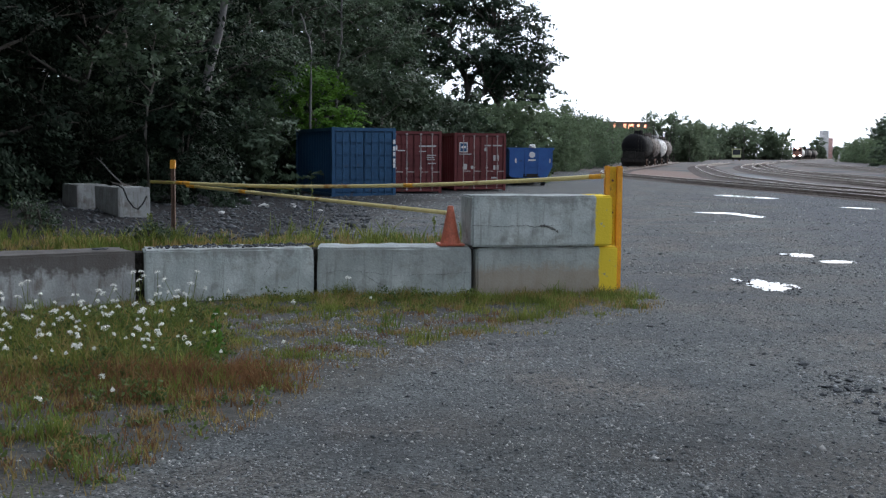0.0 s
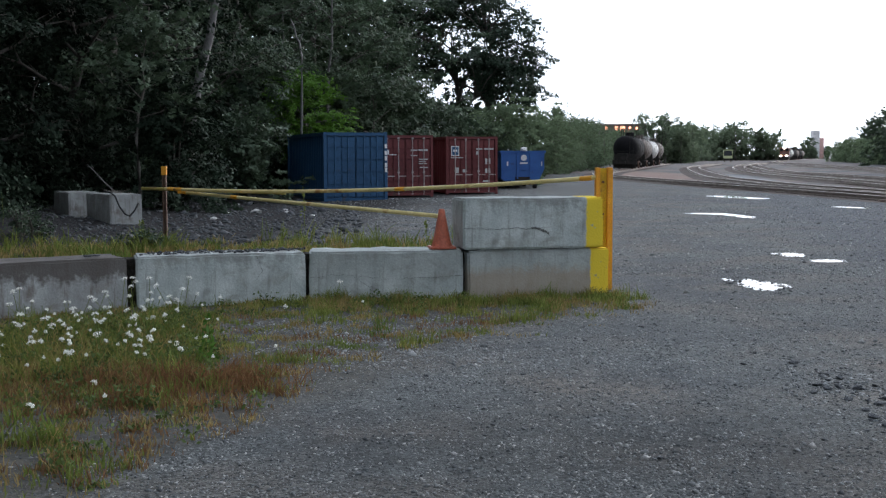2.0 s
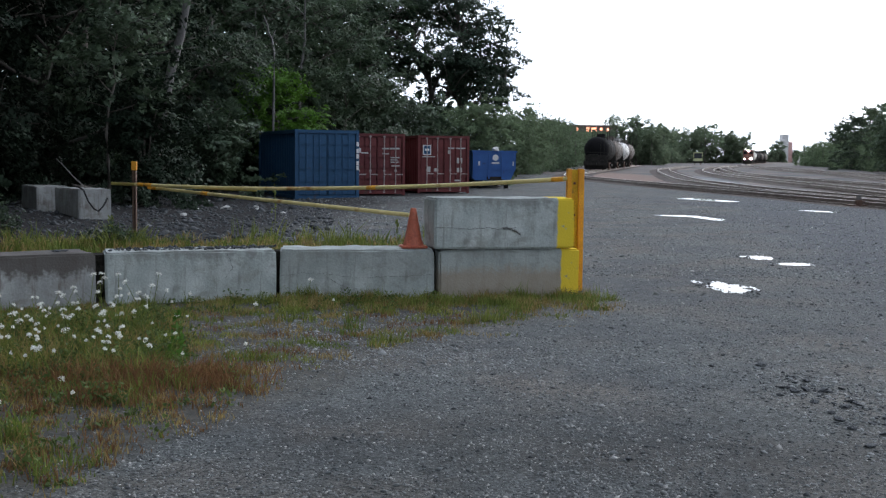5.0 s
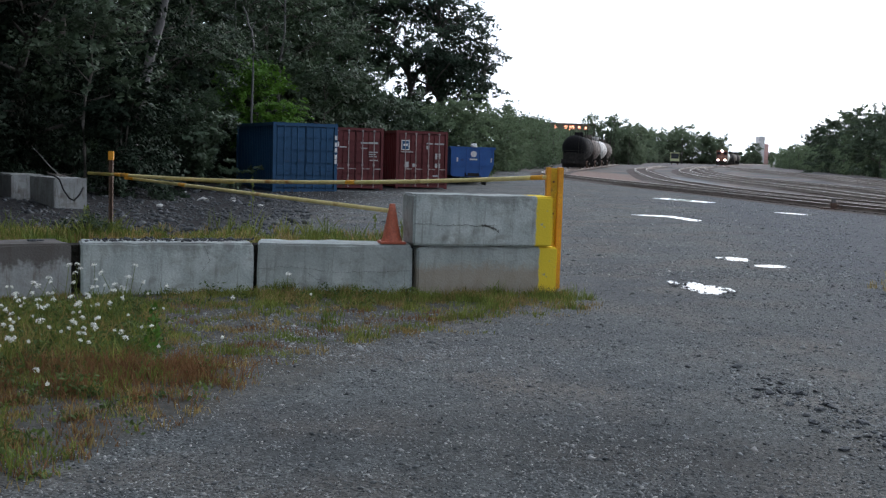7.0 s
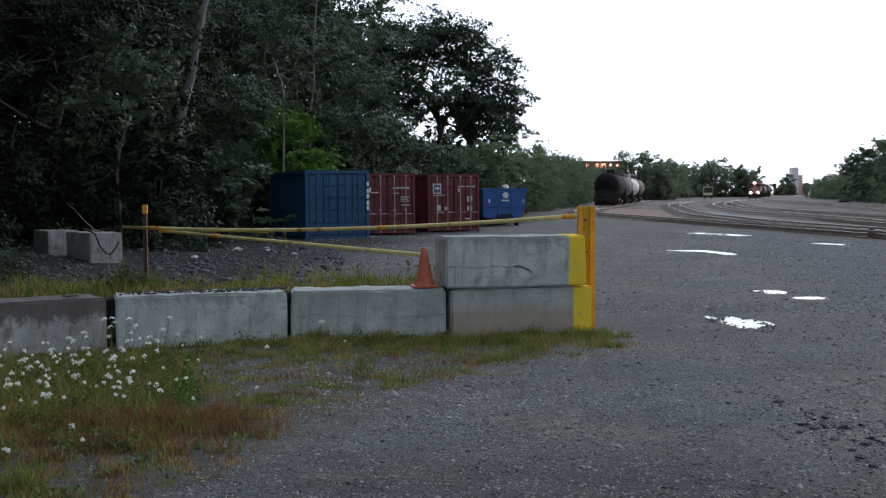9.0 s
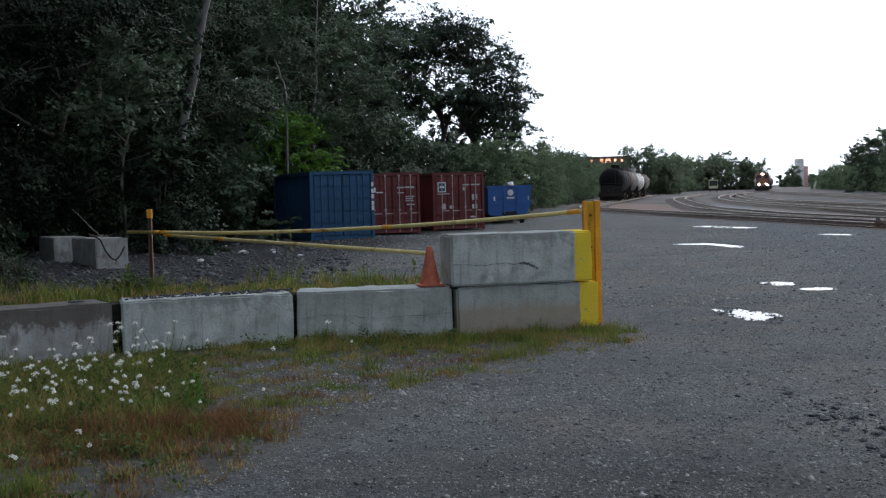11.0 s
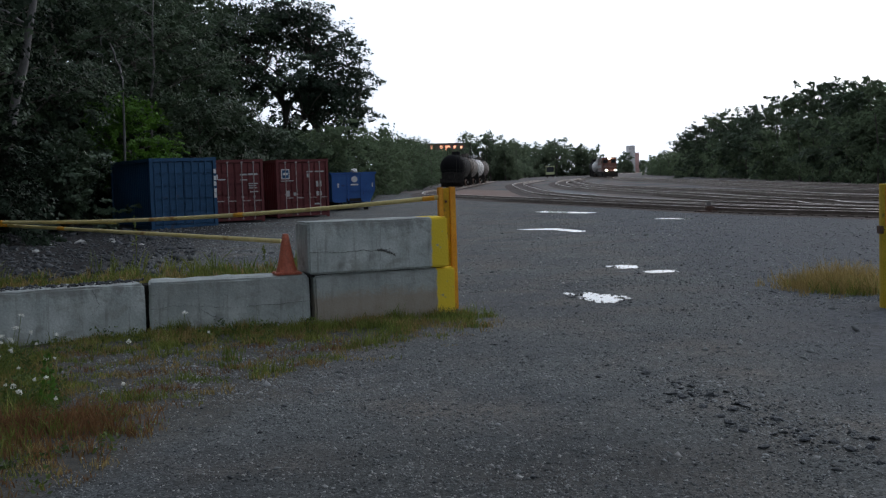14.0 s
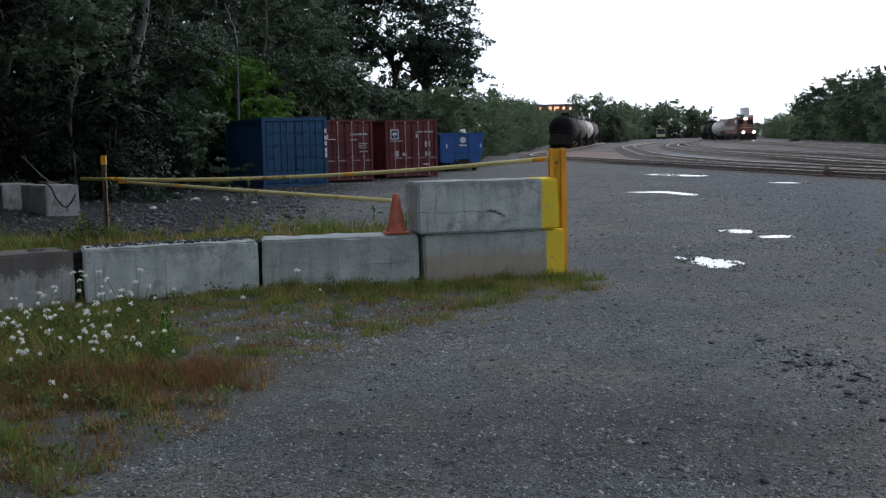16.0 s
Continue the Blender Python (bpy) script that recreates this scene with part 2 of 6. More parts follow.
    # dark cinder soil behind the wall, below the wood
    soil = n.new("ShaderNodeMath")
    soil.operation = "MULTIPLY_ADD"
    soil.inputs[1].default_value = -0.12
    l.new(pos.outputs["Y"], soil.inputs[0])
    l.new(pos.outputs["X"], soil.inputs[2])
    soil2 = n.new("ShaderNodeMath")
    soil2.operation = "MULTIPLY_ADD"
    soil2.inputs[1].default_value = 3.0
    l.new(noise_at(0.6, 5), soil2.inputs[0])
    l.new(soil.outputs[0], soil2.inputs[2])
    cinder = ranged(soil2.outputs[0], -3.4, -6.4)
    out = mixed(cinder, out, mixed(ranged(noise_at(7, 5), 0.45, 0.7), (0.026, 0.025, 0.026), (0.058, 0.056, 0.055)))
    l.new(ranged(cinder, 0, 1, 0.3, 0.04), b.inputs["Specular IOR Level"])
    l.new(out, b.inputs["Base Color"])
    b.inputs["Roughness"].default_value = 0.9
    bp = n.new("ShaderNodeBump")
    bp.inputs["Strength"].default_value, bp.inputs["Distance"].default_value = 0.5, 0.01
    l.new(vor.outputs["Distance"], bp.inputs["Height"])
    bp.invert = True
    l.new(bp.outputs["Normal"], b.inputs["Normal"])
    return m


GROUND = ground_material()
def stained(m, streak, mottle):
    """Adds thin run-down streaks, mottled grime and small pits to a concrete."""
    n, l = m.node_tree.nodes, m.node_tree.links
    b = n["Principled BSDF"]
    tc = n.new("ShaderNodeTexCoord")

    def layer(col, scale, stretch, lo, hi, colour):
        mp = n.new("ShaderNodeMapping")
        mp.inputs["Scale"].default_value = stretch
        l.new(tc.outputs["Object"], mp.inputs["Vector"])
        nz = n.new("ShaderNodeTexNoise")
        nz.inputs["Scale"].default_value, nz.inputs["Detail"].default_value, nz.inputs["Roughness"].default_value = scale, 10, 0.68
        nz.inputs["Distortion"].default_value = 0.4
        l.new(mp.outputs["Vector"], nz.inputs["Vector"])
        mr = n.new("ShaderNodeMapRange")
        mr.inputs["From Min"].default_value, mr.inputs["From Max"].default_value = lo, hi
        mr.inputs["To Max"].default_value = colour[3]
        l.new(nz.outputs[0], mr.inputs["Value"])
        mx = n.new("ShaderNodeMix")
        mx.data_type = "RGBA"
        mx.inputs["B"].default_value = (*colour[:3], 1)
        l.new(mr.outputs["Result"], mx.inputs["Factor"])
        l.new(col, mx.inputs["A"])
        return mx.outputs["Result"]

    col = b.inputs["Base Color"].links[0].from_socket
    col = layer(col, 3.0, (1, 1, 1.6), 0.52, 0.64, mottle)
    col = layer(col, 2.2, (7, 7, 0.7), 0.54, 0.66, streak)
    col = layer(col, 28, (1, 1, 1), 0.60, 0.68, (0.15, 0.147, 0.137, 0.45))
    col = layer(col, 6, (0.5, 1, 2.2), 0.60, 0.70, (0.60, 0.61, 0.59, 0.35))
    l.new(col, b.inputs["Base Color"])
    return m


CONCRETE = surf("concrete", (0.35, 0.39, 0.38), (0.545, 0.585, 0.565), 2.6, 0.9, bump=0.25, fine=45, stretch=(1.3, 1, 1.0), spots=(0.28, 0.295, 0.28), spot_scale=3.3, spot_at=0.58, grain_amt=0.16, soft=0.16, spec=0.25)
CONCRETE = stained(CONCRETE, (0.23, 0.235, 0.215, 0.6), (0.27, 0.27, 0.24, 0.6))
CONCRETE_OLD = surf("concrete_old", (0.25, 0.255, 0.25), (0.40, 0.41, 0.40), 2.4, 0.9, bump=0.3, fine=45, stretch=(1.5, 1, 0.8), spots=(0.17, 0.15, 0.135), spot_scale=2.6, spot_at=0.60, grain_amt=0.14, soft=0.14, spec=0.25)
CONCRETE_OLD = stained(CONCRETE_OLD, (0.13, 0.105, 0.085, 0.6), (0.20, 0.18, 0.16, 0.5))


def banded(m, name, colour, z0, z1, wobble, amount, runs=0.5):
    """The concrete with a weather stain between two heights, with a ragged edge that runs down in places."""
    m = m.copy()
    m.name = name
    n, l = m.node_tree.nodes, m.node_tree.links
    b = n["Principled BSDF"]
    old = b.inputs["Base Color"].links[0].from_socket
    tc = n.new("ShaderNodeTexCoord")
    sx = n.new("ShaderNodeSeparateXYZ")
    l.new(tc.outputs["Object"], sx.inputs["Vector"])
    total = sx.outputs["Z"]
    for stretch, scale, amp in (((1, 1, 0.35), 9.0, wobble * runs), ((1, 1, 1), 3.0, wobble), ((1, 1, 1), 24.0, wobble * 0.5)):
        mp = n.new("ShaderNodeMapping")
        mp.inputs["Scale"].default_value = stretch
        l.new(tc.outputs["Object"], mp.inputs["Vector"])
        nz = n.new("ShaderNodeTexNoise")
        nz.inputs["Scale"].default_value, nz.inputs["Detail"].default_value = scale, 6
        l.new(mp.outputs["Vector"], nz.inputs["Vector"])
        off = n.new("ShaderNodeMath")
        off.operation = "SUBTRACT"
        off.inputs[1].default_value = 0.5
        l.new(nz.outputs[0], off.inputs[0])
        ad = n.new("ShaderNodeMath")
        ad.operation = "MULTIPLY_ADD"
        ad.inputs[1].default_value = amp
        l.new(off.outputs[0], ad.inputs[0])
        l.new(total, ad.inputs[2])
        total = ad.outputs[0]
    mr = n.new("ShaderNodeMapRange")
    mr.inputs["From Min"].default_value, mr.inputs["From Max"].default_value = z0, z1
    mr.inputs["To Max"].default_value = amount
    l.new(total, mr.inputs["Value"])
    mx = n.new("ShaderNodeMix")
    mx.data_type = "RGBA"
    mx.inputs["B"].default_value = (*colour, 1)
    l.new(mr.outputs["Result"], mx.inputs["Factor"])
    l.new(old, mx.inputs["A"])
    l.new(mx.outputs["Result"], b.inputs["Base Color"])
    return m


CONCRETE_BROWN = banded(CONCRETE_OLD, "concrete_brown_top", (0.085, 0.072, 0.064), 0.33, 0.43, 0.35, 0.85, 0.9)
CONCRETE_RUN = banded(CONCRETE, "concrete_run_down", (0.20, 0.205, 0.195), 0.46, 0.60, 0.5, 0.6, 1.2)
CONCRETE_LINED = banded(CONCRETE, "concrete_lined", (0.25, 0.265, 0.255), 0.20, 0.42, 0.5, 0.35, 0.3)
CONCRETE_SMEAR = banded(CONCRETE_LINED, "concrete_smeared", (0.33, 0.275, 0.21), 0.42, 0.30, 0.25, 0.8, 0.3)
YELLOW = surf("yellow_paint", (0.62, 0.42, 0.02), (0.70, 0.50, 0.05), 5, 0.6, bump=0.2, fine=80, spots=(0.30, 0.22, 0.06), spot_scale=7, spot_at=0.66)
ORANGE = surf("orange_paint", (0.70, 0.30, 0.02), (0.78, 0.38, 0.03), 5, 0.55, bump=0.15, fine=80, spots=(0.35, 0.2, 0.06), spot_scale=8, spot_at=0.68)
PIPE_YELLOW = surf("pipe_yellow", (0.57, 0.46, 0.17), (0.70, 0.59, 0.28), 4, 0.55, bump=0.1, fine=70, spots=(0.36, 0.18, 0.04), spot_scale=3, spot_at=0.62)
PIPE_DULL = surf("pipe_dull", (0.34, 0.27, 0.05), (0.44, 0.36, 0.08), 4, 0.65, bump=0.1, fine=70, spots=(0.25, 0.13, 0.04), spot_scale=3, spot_at=0.6)
RUST = surf("rusty_steel", (0.10, 0.06, 0.045), (0.19, 0.12, 0.09), 8, 0.75, 0.2, 0.3)
RAIL_SIDE = surf("rail_side", (0.15, 0.115, 0.095), (0.27, 0.22, 0.19), 1.5, 0.7, 0.2, 0.2, 20)
RAIL_TOP = surf("rail_steel", (0.40, 0.36, 0.33), (0.54, 0.49, 0.45), 2, 0.42, 0.7, 0.05, 20)
TIE = surf("tie_wood", (0.055, 0.043, 0.036), (0.10, 0.08, 0.065), 3, 0.9, bump=0.3, fine=40, spec=0.2)
BALLAST = surf("ballast", (0.050, 0.040, 0.038), (0.098, 0.074, 0.064), 0.35, 0.95, bump=0.8, fine=9, bump_dist=0.06, spec=0.2)
CONE_RED = surf("cone_plastic", (0.42, 0.10, 0.055), (0.52, 0.15, 0.085), 9, 0.6, bump=0.1, fine=50, spots=(0.34, 0.11, 0.08), spot_scale=9, spot_at=0.6)
BLUE = surf("container_blue", (0.021, 0.075, 0.16), (0.03, 0.098, 0.20), 1.2, 0.55, bump=0.1, fine=25, spots=(0.05, 0.07, 0.11), spot_scale=2.2, spot_at=0.64, spec=0.3)
RED = surf("container_red", (0.115, 0.027, 0.029), (0.165, 0.042, 0.042), 1.2, 0.6, bump=0.1, fine=25, spots=(0.10, 0.05, 0.04), spot_scale=2.2, spot_at=0.62, spec=0.3)
ROD_WORN = surf("worn_rod", (0.34, 0.27, 0.26), (0.50, 0.44, 0.42), 3, 0.6, 0.1, 0.1, spots=(0.22, 0.08, 0.07), spot_scale=4, spot_at=0.58)
BIN_BLUE = surf("bin_blue", (0.02, 0.095, 0.32), (0.03, 0.125, 0.39), 1.5, 0.5, bump=0.1, fine=25, spots=(0.03, 0.05, 0.13), spot_scale=2, spot_at=0.62)
STEEL_GREY = surf("galvanised", (0.42, 0.42, 0.42), (0.55, 0.55, 0.54), 6, 0.5, 0.5, 0.1)
WHITE = surf("white_paint", (0.68, 0.68, 0.68), (0.8, 0.8, 0.79), 6, 0.6, bump=0.05)
BLACK = surf("black_rubber", (0.012, 0.012, 0.013), (0.03, 0.03, 0.03), 6, 0.7, bump=0.1, spec=0.2)
UNDER = surf("underframe", (0.02, 0.019, 0.018), (0.045, 0.04, 0.036), 3, 0.8, bump=0.2, spec=0.2)
TANK_BLACK = surf("tank_black", (0.008, 0.008, 0.009), (0.016, 0.015, 0.016), 0.8, 0.85, bump=0.1, fine=10, spec=0.12)
TANK_BROWN = surf("tank_weathered", (0.10, 0.08, 0.07), (0.18, 0.15, 0.13), 0.8, 0.75, bump=0.1, fine=10, spots=(0.08, 0.055, 0.045), spot_scale=0.9, spot_at=0.55)
TANK_WHITE = surf("tank_white", (0.50, 0.49, 0.48), (0.66, 0.65, 0.63), 0.8, 0.55, bump=0.1, fine=10, spots=(0.3, 0.27, 0.25), spot_scale=0.8, spot_at=0.6)
LOCO_ORANGE = surf("loco_orange", (0.17, 0.075, 0.055), (0.23, 0.10, 0.07), 1, 0.6, bump=0.05)
LOCO_GREY = surf("loco_grey", (0.30, 0.28, 0.27), (0.40, 0.37, 0.35), 1, 0.5, bump=0.05)
CAB_GREEN = surf("cab_yellow_green", (0.56, 0.59, 0.32), (0.66, 0.68, 0.40), 2, 0.5, bump=0.05)
DARK_GLASS = glass("dark_glass", (0.02, 0.025, 0.03))
LAMP = glow("lamp_glow", (1.0, 0.93, 0.82), 260.0)
BARK = surf("bark", (0.085, 0.075, 0.065), (0.15, 0.135, 0.12), 4, 0.95, bump=0.5, fine=18, stretch=(1, 1, 0.25))
BARK_PALE = surf("bark_pale", (0.115, 0.11, 0.108), (0.20, 0.19, 0.185), 4, 0.9, bump=0.3, fine=18, stretch=(1, 1, 0.4))
# the shade inside the wood is put into this leaf colour
LEAF_SHADED = surf("leaf_shaded", (0.021, 0.034, 0.023), (0.036, 0.054, 0.034), 0.5, 0.6, bump=0, fine=3, island=0.5, trans=0.05, spec=0.08)
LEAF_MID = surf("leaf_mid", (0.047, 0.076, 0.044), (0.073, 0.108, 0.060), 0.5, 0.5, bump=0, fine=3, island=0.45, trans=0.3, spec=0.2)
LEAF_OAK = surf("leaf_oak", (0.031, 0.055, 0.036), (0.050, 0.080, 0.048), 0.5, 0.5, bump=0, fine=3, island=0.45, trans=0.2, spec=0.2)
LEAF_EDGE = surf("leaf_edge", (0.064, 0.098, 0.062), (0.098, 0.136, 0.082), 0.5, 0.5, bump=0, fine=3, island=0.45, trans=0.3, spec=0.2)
LEAF_BRIGHT = surf("leaf_bright", (0.08, 0.18, 0.025), (0.12, 0.24, 0.04), 0.6, 0.55, bump=0, fine=3, island=0.4, trans=0.35, spec=0.2)
# next two leaf colours are paled, with the haze of distance put in
LEAF_FAR_HAZED = surf("leaf_far_hazed", (0.15, 0.20, 0.13), (0.21, 0.26, 0.17), 0.08, 0.8, bump=0, fine=0.6, island=0.35, trans=0.55, spec=0.12)
LEAF_BELT_HAZED = surf("leaf_belt_hazed", (0.115, 0.16, 0.095), (0.165, 0.215, 0.125), 0.12, 0.75, bump=0, fine=1.5, island=0.45, trans=0.5, spec=0.12)
GRASS = surf("grass_green", (0.10, 0.15, 0.032), (0.225, 0.24, 0.06), 0.8, 0.6, bump=0, fine=5, island=0.5, trans=0.3, spec=0.12)
GRASS_DRY = surf("grass_dry", (0.28, 0.20, 0.075), (0.40, 0.31, 0.13), 0.8, 0.7, bump=0, fine=5, island=0.5, trans=0.3, spec=0.12)
GRASS_RED = surf("grass_red", (0.19, 0.10, 0.05), (0.27, 0.15, 0.068), 0.8, 0.7, bump=0, fine=5, island=0.5, trans=0.3, spec=0.12)
LEAF_WEED = surf("leaf_weed", (0.075, 0.115, 0.035), (0.13, 0.17, 0.05), 1.0, 0.6, bump=0, fine=5, island=0.5, trans=0.3, spec=0.15)
PETAL = surf("petal_white", (0.84, 0.84, 0.78), (0.9, 0.9, 0.86), 20, 0.7, bump=0, island=0.12, trans=0.25)
STONE = surf("crushed_stone", (0.085, 0.095, 0.10), (0.29, 0.295, 0.29), 3, 0.9, bump=0.3, island=0.55, spec=0.3)
STONE_PALE = surf("pale_stone", (0.28, 0.285, 0.28), (0.46, 0.445, 0.42), 5, 0.85, bump=0.2, island=0.4, spec=0.3)
STONE_DARK = surf("dark_stone", (0.045, 0.05, 0.056), (0.085, 0.09, 0.095), 5, 0.8, bump=0.4, island=0.4, spec=0.3)
STONE_WHITE = surf("white_stone", (0.42, 0.42, 0.41), (0.60, 0.60, 0.58), 5, 0.85, bump=0.2, spec=0.3)
TOWER_WHITE = surf("tower_white", (0.84, 0.82, 0.82), (0.9, 0.88, 0.87), 0.1, 0.7, bump=0, fine=1)
# pink of the low sun is put into the wing's base colour
TOWER_SUNSET_PINK = surf("tower_sunset_pink", (0.84, 0.50, 0.46), (0.88, 0.58, 0.53), 0.1, 0.7, bump=0, fine=1)
FAR_WALL = surf("far_wall", (0.16, 0.11, 0.10), (0.22, 0.16, 0.14), 0.1, 0.8, bump=0, fine=1)
# these panes emit in place of the sunset's reflection
FAR_SUNSET_GLOW = glow("far_sunset_glow", (1.0, 0.40, 0.24), 2.6)
PUDDLE = bpy.data.materials.new("puddle_water")
PUDDLE.use_nodes = True
pb = PUDDLE.node_tree.nodes["Principled BSDF"]
pb.inputs["Base Color"].default_value = (0.03, 0.03, 0.03, 1)
pb.inputs["Roughness"].default_value = 0.03
pb.inputs["IOR"].default_value = 1.6


# ---- small mesh tools ----
def finish(bm, name, material, parent=None, label="", smooth=False):
    me = bpy.data.meshes.new(name)
    bm.to_mesh(me)
    bm.free()
    me.materials.append(material)
    if smooth:
        me.polygons.foreach_set("use_smooth", [True] * len(me.polygons))
    ob = new(name, me)
    if parent:
        ob.parent = parent
    if label:
        ob["label"] = label
    return ob


def part(name, bm, material, parent, label="", smooth=False):
    return finish(bm, name, material, parent, label, smooth)


def thing(name, m, label, category, group="", kind=""):
    ob = new(name)
    ob.empty_display_size = 0.2
    ob.matrix_basis = m
    return tagged(ob, label, category, group, kind)


def box(bm, x0, x1, y0, y1, z0, z1, bevel=0.0):
    r = bmesh.ops.create_cube(bm, size=1.0, matrix=Matrix.LocRotScale(((x0 + x1) / 2, (y0 + y1) / 2, (z0 + z1) / 2), None, (x1 - x0, y1 - y0, z1 - z0)))
    if bevel:
        es = list({e for v in r["verts"] for e in v.link_edges})
        bmesh.ops.bevel(bm, geom=es, offset=bevel, segments=2, affect="EDGES")
    return bm


def boxed(*args):
    return box(bmesh.new(), *args)


def rod(bm, a, b, r, seg=10, r2=None):
    a, b = Vector(a), Vector(b)
    d = b - a
    m = Matrix.Translation((a + b) / 2) @ d.to_track_quat("Z", "Y").to_matrix().to_4x4()
    bmesh.ops.create_cone(bm, cap_ends=True, segments=seg, radius1=r, radius2=r if r2 is None else r2, depth=d.length, matrix=m)
    return bm


def tube(bm, pts, radii, seg=7):
    """A tapered tube along points."""
    rings = []
    for k, p in enumerate(pts):
        p = Vector(p)
        d = (Vector(pts[min(k + 1, len(pts) - 1)]) - Vector(pts[max(k - 1, 0)])).normalized()
        q = d.to_track_quat("Z", "Y")
        rings.append([bm.verts.new(p + q @ Vector((math.cos(2 * math.pi * i / seg) * radii[k], math.sin(2 * math.pi * i / seg) * radii[k], 0))) for i in range(seg)])
    for a, b in zip(rings, rings[1:]):
        for i in range(seg):
            bm.faces.new((a[i], a[(i + 1) % seg], b[(i + 1) % seg], b[i]))
    bm.faces.new(rings[0][::-1])
    bm.faces.new(rings[-1])
    return bm


def quads(name, corners, material, parent=None, label=""):
    """A mesh of loose quads from an array n x 4 x 3."""
    n = len(corners)
    me = bpy.data.meshes.new(name)
    me.vertices.add(4 * n)
    me.vertices.foreach_set("co", corners.astype(np.float32).ravel())
    me.loops.add(4 * n)
    me.loops.foreach_set("vertex_index", np.arange(4 * n, dtype=np.int32))
    me.polygons.add(n)
    me.polygons.foreach_set("loop_start", np.arange(0, 4 * n, 4, dtype=np.int32))
    me.update(calc_edges=True)
    me.materials.append(material)
    ob = new(name, me)
    if parent:
        ob.parent = parent
    if label:
        ob["label"] = label
    return ob


def leaf_quads(centres, size, rng, droop=0.3):
    """Lens-shaped leaves with random turns round the centres."""
    n = len(centres)
    a = rng.normal(size=(n, 3))
    a[:, 2] -= droop
    a /= np.linalg.norm(a, axis=1)[:, None]
    b = np.cross(a, rng.normal(size=(n, 3)))
    b /= np.linalg.norm(b, axis=1)[:, None]
    s = (size * rng.uniform(0.6, 1.4, n))[:, None]
    return np.stack([centres - a * s * 0.5, centres + b * s * 0.28, centres + a * s * 0.5, centres - b * s * 0.28], 1)


def spray_quads(centres, out, n, leaf, nr, reach, thick=0.16, flat=0.5):
    """Leaves along sprays: each spray runs outwards and down from its centre, and its leaves lie about one tilt."""
    m = len(centres)
    way = out + nr.normal(size=(m, 3)) * 0.55
    way[:, 2] -= 0.35
    way /= np.linalg.norm(way, axis=1)[:, None] + 1e-6
    face = out * 0.55 + nr.normal(size=(m, 3)) * 0.40
    face[:, 2] += 0.75
    face /= np.linalg.norm(face, axis=1)[:, None] + 1e-6
    span = reach * nr.uniform(0.5, 1.35, m)
    pick = nr.integers(0, m, n)
    f = nr.uniform(-0.35, 1.0, n)
    wide = (thick * span[pick] * np.sqrt(np.clip(1.1 - f * f, 0.1, 1)) * 1.6)[:, None]
    c = centres[pick] + way[pick] * (f * span[pick])[:, None] + nr.normal(size=(n, 3)) * wide * np.array((1, 1, flat))
    up = face[pick] + nr.normal(size=(n, 3)) * 0.38
    up /= np.linalg.norm(up, axis=1)[:, None]
    a = way[pick] + nr.normal(size=(n, 3)) * 0.7
    b = np.cross(up, a)
    b /= np.linalg.norm(b, axis=1)[:, None] + 1e-6
    a = np.cross(b, up)
    s = (leaf * nr.uniform(0.6, 1.4, n))[:, None]
    return np.stack([c - a * s * 0.5, c + b * s * 0.30, c + a * s * 0.5, c - b * s * 0.30], 1)


# ---- ground ----
def lumps(x, y):
    """Height of the ground: level yard with a low rubble bank below the wood."""
    z = 0.0
    bank = max(0.0, min(1.0, (-7.3 - x + 0.09 * (y - 24)) / 3.5)) if y > 17 else 0.0
    z += bank * 0.30 * (0.7 + 0.6 * noise.noise(Vector((x * 0.5, y * 0.5, 0))))
    heap = math.exp(-(((x + 2.6) / 3.2) ** 2 + ((y - 41.5) / 3.0) ** 2))
    return z + 0.12 * heap


def build_ground():
    xs = np.unique(np.concatenate([[-3000, -800, -250, -90], np.arange(-40, -12, 2.0), np.arange(-12, 12, 0.35), np.arange(12, 40, 2.0), [60, 120, 300, 900, 3000]]))
    ys = np.unique(np.concatenate([[-3000, -600, -100, -20], np.arange(-6, 4, 1.0), np.arange(4, 30, 0.35), np.arange(30, 56, 1.0), np.arange(56, 120, 6.0), [160, 240, 400, 900, 2000, 4500]]))
    verts = [(x, y, lumps(x, y)) for y in ys for x in xs]
    w = len(xs)
    faces = [(j * w + i, j * w + i + 1, (j + 1) * w + i + 1, (j + 1) * w + i) for j in range(len(ys) - 1) for i in range(w - 1)]
    me = bpy.data.meshes.new("ground")
    me.from_pydata(verts, [], faces)
    me.materials.append(GROUND)
    me.polygons.foreach_set("use_smooth", [True] * len(me.polygons))
    tagged(new("ground", me), "level grey gravel yard with trampled bands and damp spots", "ground", kind="structure")


build_ground()


